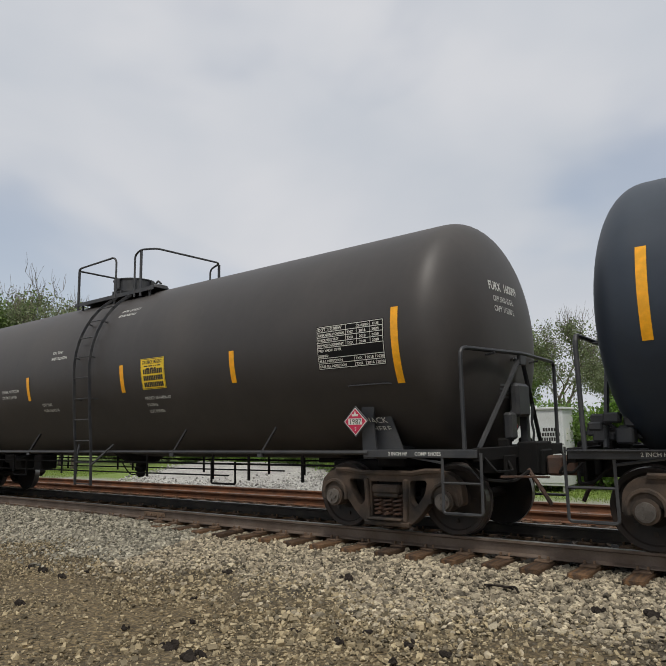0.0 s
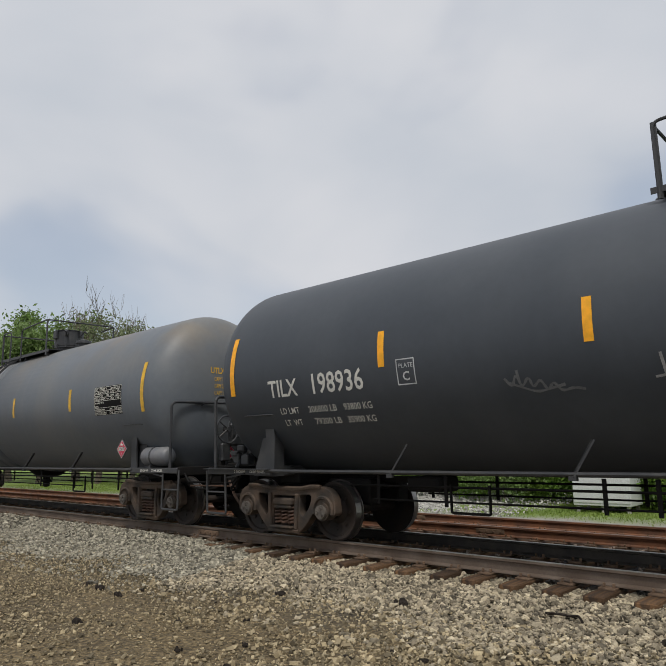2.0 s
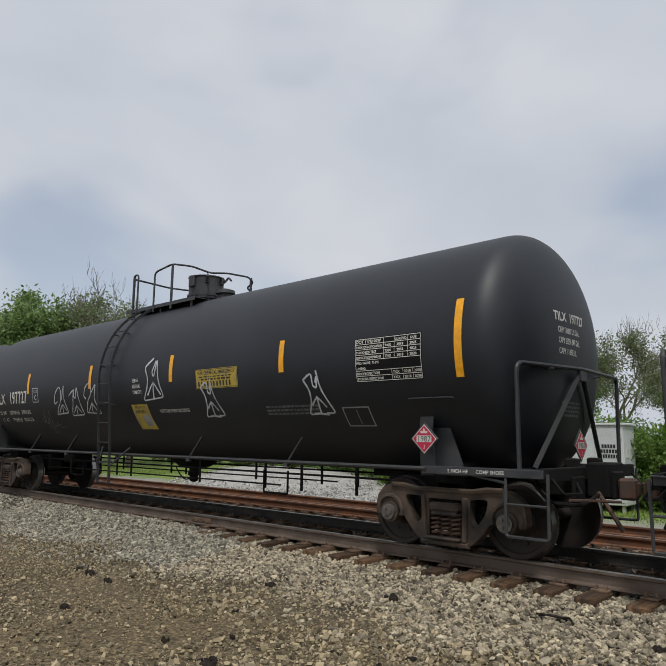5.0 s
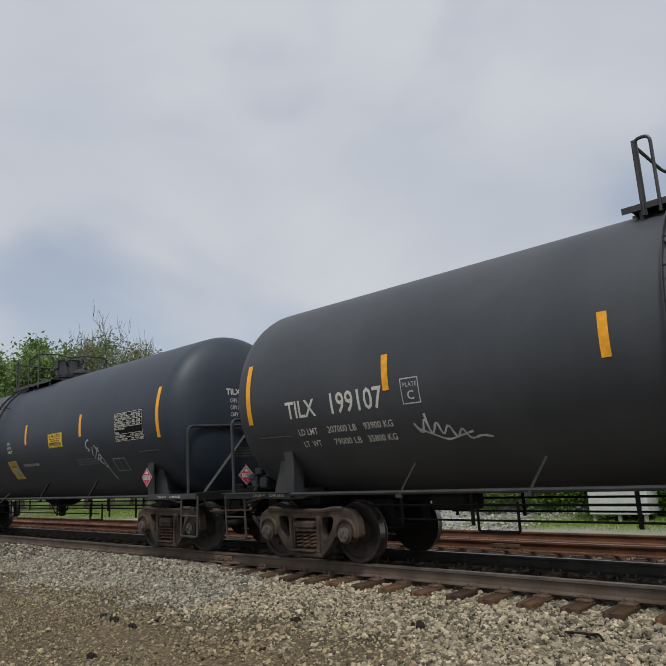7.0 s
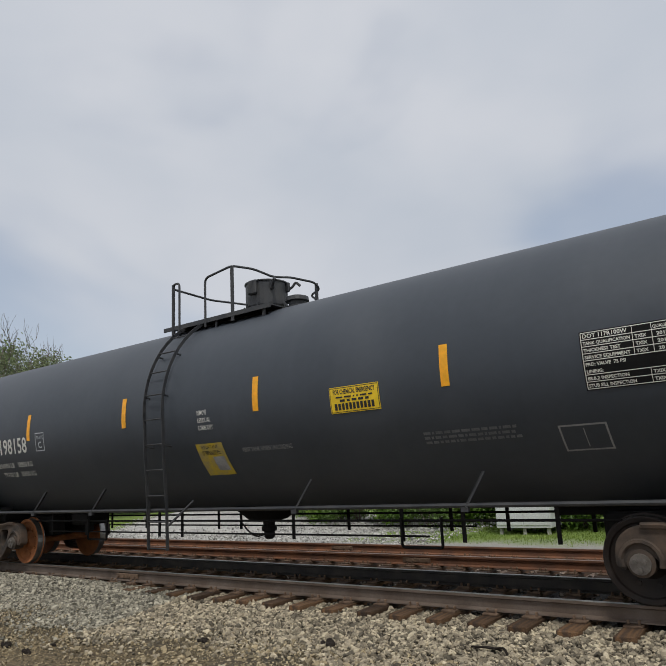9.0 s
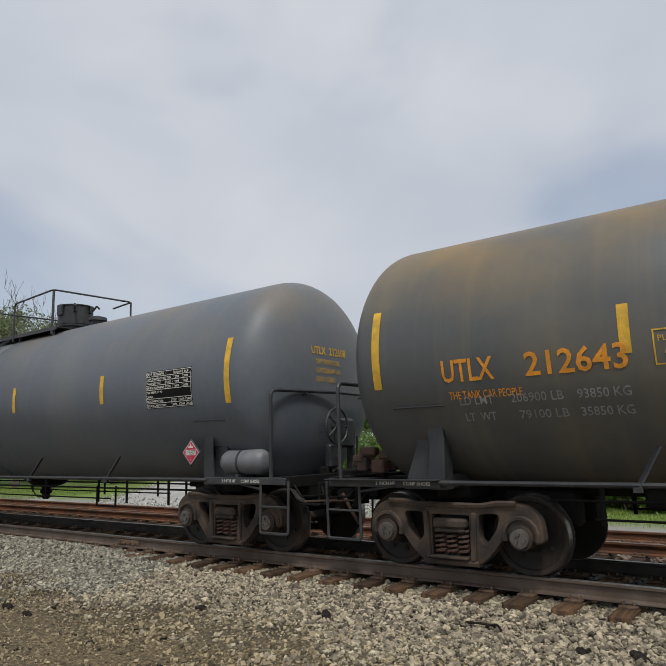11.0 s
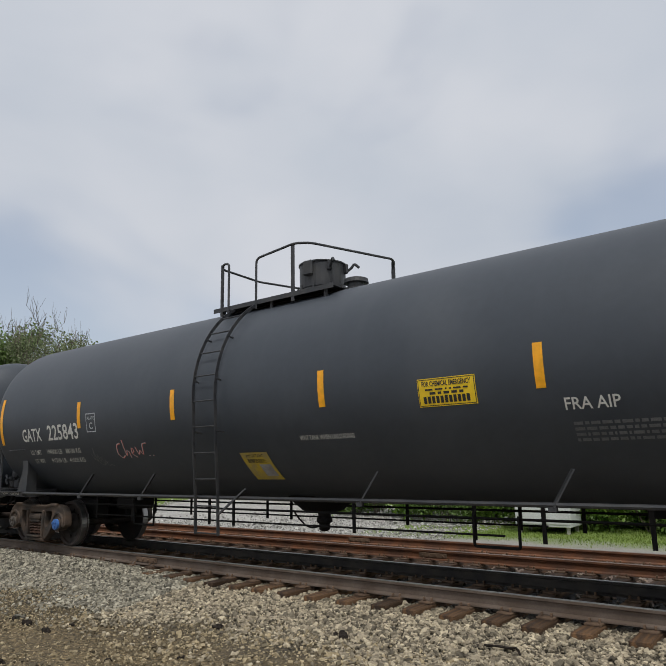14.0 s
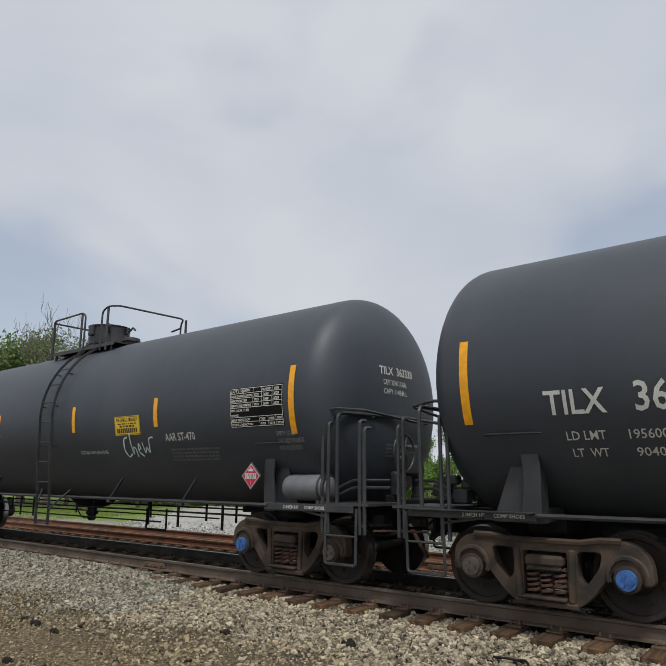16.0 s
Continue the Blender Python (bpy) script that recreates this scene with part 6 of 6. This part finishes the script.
               ("faint", 0.025, -2.6, 1.8, [[(0.12, 0.16), (0.17, 0.34), (0.3, 0.42), (0.42, 0.39), (0.43, 0.24), (0.37, 0.14)], [(-0.02, 0.1), (-0.18, 0.16), (-0.27, -0.02), (-0.19, -0.15)], [(0.47, 0.01), (0.6, -0.1), (0.51, -0.31), (0.31, -0.38)], [(-0.23, -0.33), (-0.29, -0.55), (-0.09, -0.6), (0.21, -0.42)], [(0.2, 0.19), (0.21, 0.28), (0.28, 0.32), (0.34, 0.26)]]), ("ink", 0.022, -2.6, 1.8, [[(-0.09, 0.11), (0.47, 0.1)], [(0.01, -0.0), (0.03, -0.07), (-0.05, -0.08)], [(0.3, 0.01), (0.32, -0.07), (0.24, -0.08)], [(0.14, -0.08), (0.07, -0.16), (0.14, -0.16)], [(0.12, -0.2), (0.05, -0.36)], [(0.2, -0.21), (0.13, -0.36)], [(0.28, -0.21), (0.22, -0.36)]]),
               ("spray_mint", 0.03, 3.02, 2.02, [[(0.18, 0.20), (0.30, 0.02), (0.26, -0.10), (0.46, -0.20), (0.50, -0.46)], [(0.42, 0.24), (0.52, 0.08), (0.48, -0.04), (0.66, -0.16), (0.76, -0.50)], [(0.66, 0.26), (0.74, 0.10), (0.72, -0.02), (0.86, -0.18), (0.92, -0.46)]])),
         blobs=(("spray_white", -2.6, 1.8, [(-0.07, 0.12), (0.47, 0.11), (0.37, -0.17), (0.28, -0.38), (-0.03, -0.37), (0.04, -0.18), (-0.11, -0.14)], 0.009), ("spray_mint", 3.02, 2.02, [(0.10, 0.25), (0.45, 0.30), (0.80, 0.33), (0.92, 0.20), (0.95, -0.02), (1.10, -0.14), (1.08, -0.28), (1.06, -0.50), (0.75, -0.58), (0.50, -0.52), (0.20, -0.36), (0.04, -0.1), (0.0, 0.12)], 0.007),
                ("spray_pink", 3.02, 2.02, [(0.12, 0.20), (0.45, 0.25), (0.78, 0.28), (0.87, 0.18), (0.90, -0.03), (1.03, -0.15), (1.02, -0.26), (1.00, -0.46), (0.75, -0.53), (0.52, -0.47), (0.24, -0.33), (0.09, -0.1), (0.05, 0.12)], 0.009)), stripes=(-4.73, -1.55, 1.98, 5.0)),
    dict(kind="J", paint="black", at=-246.74, mark="TILX", number="363338", dot="DOT 117J100W", fresh=True, x=-6.69, z=2.16, weights=W_J, caps=("cap_blue", "cap_blue", "cap_blue", "cap_grey"), label="black tank car with a pale mint scrawl", head=("CAPY 30340 US GAL", "CAPY 114846 L"),
         tags=(("spray_mint", 0.03, 3.4, 1.80, [[(a, b * 1.3) for a, b in w] for w in CHEW[:4]]),), stripes=(-4.6, -1.36, 1.80, 4.45)),
]

for spec in SPECS:
    tank_car(spec)

# ---- beyond the tracks ----


def gravel_pad():
    """A low bank of pale crushed stone behind the siding."""
    bm = bmesh.new()
    xs, ys = np.linspace(-36, -8.5, 56), np.linspace(15.3, 27.5, 26)
    grid = []
    for x in xs:
        row = []
        for y in ys:
            e = min((x + 23.5 + (y - 15.3) * 0.85) / 3, (-8.5 - x) / 6, (y - 15.3) / 1.6, (27.5 - y) / 2, 1)
            z = float(height(x, y)) - 0.06 + (0.10 + 0.30 * min(1, max(0, (-17 - x) / 6)) * min(1, (y - 15.3) / 5)) * max(0, e) ** 0.7 - 0.25 * min(1, max(0, -e)) + 0.05 * noise.fractal(Vector((x * 0.7, y * 0.7, 3)), 0.7, 2, 4)
            row.append(bm.verts.new((x, y, z)))
        grid.append(row)
    for a, b in zip(grid, grid[1:]):
        for j in range(len(ys) - 1):
            bm.faces.new((a[j], b[j], b[j + 1], a[j + 1]))
    ob = part("gravel_bank", bm, M["pad"], None, smooth=True)
    tagged(ob, "bank of pale crushed stone behind the siding", "gravel", kind="structure")


gravel_pad()


def leaf_cloud(n, centres, spread, size, rng, flat=0.75):
    """Many small leaf blades round clump centres."""
    c = centres[rng.integers(0, len(centres), n)]
    p = c + rng.normal(0, 1, (n, 3)) * spread * np.array((1, 1, flat))
    a, b = rng.normal(0, 1, (n, 3)), rng.normal(0, 1, (n, 3))
    a /= np.linalg.norm(a, axis=1, keepdims=True)
    b -= a * (a * b).sum(1, keepdims=True); b /= np.linalg.norm(b, axis=1, keepdims=True)
    s = size * rng.uniform(0.6, 1.4, (n, 1))
    v = np.stack([p - a * s, p + b * s * 0.5, p + a * s, p - b * s * 0.5], 1).reshape(-1, 3)
    return v, np.arange(4 * n).reshape(-1, 4)


def raw_mesh(name, v, f, material):
    me = bpy.data.meshes.new(name)
    k = f.shape[1]
    me.vertices.add(len(v)); me.vertices.foreach_set("co", v.astype(np.float32).ravel())
    me.loops.add(f.size); me.loops.foreach_set("vertex_index", f.astype(np.int32).ravel())
    me.polygons.add(len(f)); me.polygons.foreach_set("loop_start", np.arange(len(f), dtype=np.int32) * k)
    me.update(); me.validate()
    me.materials.append(material)
    return me


def tree_parts(h, seed, leaves, leaf, bare=0.0, size=0.12, wide=0.32):
    """Trunk with forking tapered limbs, and a crown of leaf clumps at their ends."""
    r = random.Random(seed)
    bm = bmesh.new()
    tips = []

    def limb(p, d, length, rad, depth):
        pts = [p]
        for i in range(4):
            d = (d + Vector((r.uniform(-0.2, 0.2), r.uniform(-0.2, 0.2), r.uniform(-0.02, 0.14)))).normalized()
            p = p + d * length / 4
            pts.append(p)
        tube(bm, pts, rad, 6 if depth < 2 else 4, rad * 0.5)
        if depth >= 2:
            tips.append(p); tips.append(pts[2])
        if depth == 4:
            return
        for i in range(r.choice((2, 3, 3))):
            q = pts[r.choice((2, 3, 4, 4))]
            nd = (d + Vector((r.uniform(-1, 1), r.uniform(-1, 1), r.uniform(-0.1, 0.5))) * (0.75 if depth else 0.9)).normalized()
            limb(q, nd, length * r.uniform(0.6, 0.82), rad * 0.5, depth + 1)

    limb(Vector((0, 0, -0.2)), Vector((0, 0, 1)), h * 0.36, h * 0.018, 0)
    for s in range(2):
        limb(Vector((0, 0, h * 0.18 * (s + 0.5))), Vector((r.uniform(-1, 1), r.uniform(-1, 1), 0.9)).normalized(), h * 0.26, h * 0.009, 1)
    if bare:
        for p in [q for q in tips if q.z > h * 0.55]:
            for _ in range(2):
                d = Vector((r.uniform(-0.45, 0.45), r.uniform(-0.45, 0.45), 1)).normalized() * h * r.uniform(0.04, 0.11)
                tube(bm, [p, p + d * 0.5 + Vector((r.uniform(-0.1, 0.1), r.uniform(-0.1, 0.1), 0)), p + d], h * 0.0012, 3, h * 0.0005)
    trunk = mesh_of("trunk", bm, M["bark"])
    g = np.random.default_rng(seed)
    c = np.array([t[:] for t in tips])
    low = c[c[:, 2] < h * (1 - bare)]
    v, f = leaf_cloud(leaves, low if len(low) > 6 else c, h * 0.034, size, g)
    return trunk, raw_mesh("crown", v, f, leaf)


def tree(x, y, h, seed, leaf, label, leaves=5000, bare=0.0, size=0.15):
    key = ("tree", seed, leaf.name, leaves, bare, size)
    if key not in MESH:
        MESH[key] = tree_parts(10.0, seed, leaves, leaf, bare, size)
    ob = tagged(new("tree"), label, "tree", "trees beyond the track")
    tall = max(v.co.z for v in MESH[key][1].vertices)
    tall = max(tall, max(v.co.z for v in MESH[key][0].vertices) if bare else 0)
    ob.matrix_basis = pose(x, y, float(height(x, y)), 0, 0, seed * 67 % 360) @ Matrix.Scale(h / tall, 4)
    place("trunk", MESH[key][0], ob); place("crown", MESH[key][1], ob)


GREEN, PALE, DARK = "leafy green deciduous tree behind the railway", "half-bare tree with greyish spring leaves", "dense dark green tree beyond the lawn"
# the clump towards the train's rear
for x, y, h, s, l, b in ((-53, 21, 14.3, 1, "leaf", 0), (-60, 21.5, 15.0, 2, "leaf", 0), (-68, 23, 15.2, 3, "leaf", 0), (-45.8, 22.6, 14.1, 4, "leaf_pale", 0.18), (-41, 21.8, 12.2, 5, "leaf_pale", 0.2), (-48, 21, 12.6, 6, "leaf", 0.0), (-37.2, 22, 10.2, 7, "leaf_pale", 0.22), (-50, 25, 11, 8, "leaf_dark", 0), (-80, 22, 14, 9, "leaf", 0), (-92, 25, 15, 2, "leaf", 0), (-44, 25, 10.5, 6, "leaf_dark", 0), (-37, 26, 7.5, 8, "leaf_dark", 0)):
    tree(x, y, h, s, M[l], PALE if b else GREEN, 22000 if not b else 10000, b, 0.10 if not b else 0.072)
# behind the lawn
for x, y, h, s, l, b in ((-15.5, 45, 10.5, 11, "leaf_pale", 0.2), (-19, 48, 9.5, 12, "leaf", 0), (-12.5, 47, 8.2, 13, "leaf_pale", 0.3), (-9.5, 44, 9.4, 14, "leaf_pale", 0.35), (-24, 47, 7.2, 15, "leaf_dark", 0), (-30, 46, 6.6, 16, "leaf", 0), (-36, 44, 7.0, 17, "leaf_dark", 0),
                         (-4.2, 38, 7.6, 18, "leaf_pale", 0.3), (-1.6, 35, 6.6, 19, "leaf", 0), (2.5, 35, 9, 20, "leaf_dark", 0), (-6.8, 50, 10.8, 14, "leaf_pale", 0.5), (8, 40, 9, 11, "leaf", 0)):
    tree(x, y, h, s, M[l], PALE if b else (DARK if l == "leaf_dark" else GREEN), 22000 if not b else 10000, b, 0.10 if not b else 0.072)


def shrub(x, y, w, h, seed, leaf):
    """A rounded bush of leaves over a few stems."""
    g = np.random.default_rng(seed)
    n = 26
    a, t = g.uniform(0, 6.283, n), g.uniform(0.1, 1, n)
    c = np.stack([np.cos(a) * w * 0.5 * np.sqrt(g.uniform(0, 1, n)) * (1.1 - 0.6 * t), np.sin(a) * w * 0.42 * np.sqrt(g.uniform(0, 1, n)), h * t * 0.92], 1)
    key = ("shrub", seed, leaf.name)
    if key not in MESH:
        v, f = leaf_cloud(5200, c, 0.22, 0.062, g, 0.8)
        bm = bmesh.new()
        for q in c[:9]:
            tube(bm, [(0, 0, -0.1), (q[0] * 0.4, q[1] * 0.4, q[2] * 0.5), tuple(q)], 0.02, 5, 0.008)
        MESH[key] = (mesh_of("stem", bm, M["bark"]), raw_mesh("foliage", v, f, leaf))
    ob = tagged(new("shrub"), "leafy bright green shrub in the hedge", "shrub", "hedge behind the siding")
    ob.matrix_basis = pose(x, y, float(height(x, y)), 0, 0, seed * 40 % 360)
    place("stem", MESH[key][0], ob); place("foliage", MESH[key][1], ob)


rnd = random.Random(12)
for i in range(40):
    x = -46 + i * 1.28
    y = min(30.0, 21.3 + max(0.0, -12.5 - x) * 0.46) + rnd.uniform(-0.5, 0.9)
    shrub(x, y, 2.6, 2.7, 100 + i % 5, M["leaf_bright" if i % 3 else "leaf"])
for i in range(16):
    x = -10.5 + i * 0.95
    shrub(x, 22.6 + rnd.uniform(-0.4, 0.5), 2.4, 2.6, 105 + i % 4, M["leaf_bright"])


def grass():
    """Blades over the lawn strip beside the siding."""
    g = np.random.default_rng(5)
    n = 42000
    x, y = g.uniform(-12, 6, n), g.uniform(17.0, 23, n)
    m = (x > -10.2 + 1.2 * np.sin(y * 1.7)) & (g.uniform(0, 1, n) < np.clip((y - 17.2) / 1.2, 0.05, 1))
    x2, y2 = g.uniform(-46, -30, n // 2), g.uniform(15.5, 23, n // 2)
    x, y = np.concatenate([x[m], x2]), np.concatenate([y[m], y2])
    n = len(x)
    h = g.uniform(0.03, 0.085, n); a = g.uniform(0, 6.283, n); lean = g.uniform(0, 0.08, n)
    z = height(x, y) - 0.01
    d = np.stack([np.cos(a), np.sin(a), 0 * a], 1) * 0.012
    b = np.stack([x, y, z], 1); t = b + np.stack([np.cos(a + 1.4) * lean, np.sin(a + 1.4) * lean, h], 1)
    v = np.stack([b - d, b + d, t], 1).reshape(-1, 3)
    tagged(new("lawn_grass", raw_mesh("lawn_grass", v, np.arange(3 * n).reshape(-1, 3), M["grass"])), "bright green mown lawn grass beside the siding", "grass", kind="stuff")


grass()


def signal_cabinet():
    """A pale steel equipment house on legs, with door, roof overhang and vents."""
    ob = tagged(new("signal_cabinet"), "pale grey steel signal cabinet standing on short legs", "cabinet")
    ob.matrix_basis = pose(-7.55, 19.85, -0.52, 0, 0, 3)
    bm = bmesh.new(); box(bm, 0, 0, 1.34, 1.62, 1.05, 2.22, bevel=0.015); part("body", bm, M["cabinet"], ob)
    bm = bmesh.new(); box(bm, 0, 0, 2.48, 1.74, 1.17, 0.07, bevel=0.015); part("roof", bm, M["cabinet"], ob)
    bm = bmesh.new(); box(bm, -0.35, 0, 2.55, 0.42, 0.40, 0.09, bevel=0.02); part("roof_vent", bm, M["cabinet"], ob)
    for x, hx in ((-0.40, -0.08), (0.40, 0.08)):
        bm = bmesh.new(); box(bm, x, -0.533, 1.34, 0.77, 0.018, 2.06, bevel=0.006); d = part("door", bm, M["cabinet"], ob)
        bm = bmesh.new(); box(bm, hx, -0.555, 1.3, 0.03, 0.03, 0.2, bevel=0.008); part("handle", bm, M["fitting"], d)
        for z in (0.55, 1.34, 2.13):
            bm = bmesh.new(); cyl(bm, (x * 1.93, -0.545, z - 0.07), (x * 1.93, -0.545, z + 0.07), 0.014, 8); part("hinge", bm, M["cabinet"], d)
    bm = bmesh.new(); box(bm, 0.815, -0.15, 1.72, 0.012, 0.34, 0.36, bevel=0.004); part("notice", bm, M["white"], ob, "white notice plate")
    bm = bmesh.new()
    for w, z in ((0.40, 1.86), (0.62, 1.72), (0.50, 1.58)):
        n = max(3, int(w / 0.07))
        for j in range(n):
            box(bm, 0.40 - w / 2 + (j + 0.5) * w / n, -0.547, z, w / n * 0.72, 0.006, 0.10)
    tagged(part("location_print", bm, M["ink"], ob), kind="stuff")
    for x in (-0.7, 0.0, 0.7):
        for y in (-0.42, 0.42):
            bm = bmesh.new(); box(bm, x, y, 0.12, 0.09, 0.09, 0.26); part("leg", bm, M["concrete"], ob)


signal_cabinet()


def utility_pole(x, y, h):
    ob = tagged(new("utility_pole"), "weathered wooden utility pole with a small white notice", "utility pole")
    ob.matrix_basis = pose(x, y, float(height(x, y)))
    bm = bmesh.new(); tube(bm, [(0, 0, -0.2), (0, 0.02, h * 0.5), (0.03, 0, h)], 0.15, 12, 0.11); part("shaft", bm, M["pole"], ob)
    bm = bmesh.new(); box(bm, 0, -0.16, 1.75, 0.24, 0.02, 0.34); part("notice", bm, M["white"], ob, "white notice")
    bm = bmesh.new(); cyl(bm, (0.1, -0.12, h - 0.35), (0.26, -0.16, h - 0.35), 0.05, 10); part("insulator", bm, M["fitting"], ob)
    bm = bmesh.new()
    a, b = Vector((0.2, -0.1, h - 0.35)), Vector((44, 3, h - 0.6))
    tube(bm, [a.lerp(b, t) - Vector((0, 0, 3.2 * t * (1 - t))) for t in np.linspace(0, 1, 14)], 0.018, 5)
    part("wire", bm, M["fitting"], ob)


utility_pole(-5.75, 25.2, 6.6)


def scrap_wire(x, y):
    bm = bmesh.new()
    tube(bm, rounded([(-0.18, 0.05, 0.02), (-0.05, -0.04, 0.05), (0.08, 0.03, 0.03), (0.20, -0.02, 0.06), (0.24, -0.03, 0.0)], 0.05), 0.012, 6)
    tube(bm, rounded([(-0.14, 0.0, 0.02), (0.0, 0.04, 0.04), (0.16, 0.02, 0.02)], 0.05), 0.010, 6)
    ob = part("scrap_wire", bm, M["clod"], None)
    ob.matrix_basis = pose(x, y, float(height(0, y)) + 0.035)
    tagged(ob, "bent piece of dark scrap wire on the ballast", "scrap")


scrap_wire(-3.15, 6.73)


def stick(x, y):
    bm = bmesh.new()
    tube(bm, [(-0.75, 0.1, 0.02), (-0.2, 0.0, 0.035), (0.35, -0.05, 0.03), (0.8, -0.02, 0.01)], 0.016, 6, 0.007)
    ob = part("fallen_stick", bm, M["bark"], None)
    ob.matrix_basis = pose(x, y, float(height(0, y)) + 0.01, 0, 0, 12)
    tagged(ob, "thin fallen stick lying on the gravel", "stick")


stick(-13.0, 5.0)


def motions():
    end = 16.0
    for car, x in CARS:
        walk(car, [(0.0, pose(x, TRACK_Y, 0)), (end / 2, pose(x + SPEED * end / 2, TRACK_Y, 0)), (end, pose(x + SPEED * end, TRACK_Y, 0))])
    step = 1 / 30
    for i, s in enumerate((-1, 1)):
        first = WHEELS[i][0]
        walk(first, [(k * step, pose(s * 0.889, 0, 0.457, 0, math.degrees(SPEED * k * step / 0.457), 0)) for k in range(481)])
        for w in WHEELS[i][1:]:
            w.rotation_mode = "QUATERNION"
            keys = w.animation_data_create()
            keys.action = first.animation_data.action
            keys.action_slot = first.animation_data.action_slot


motions()
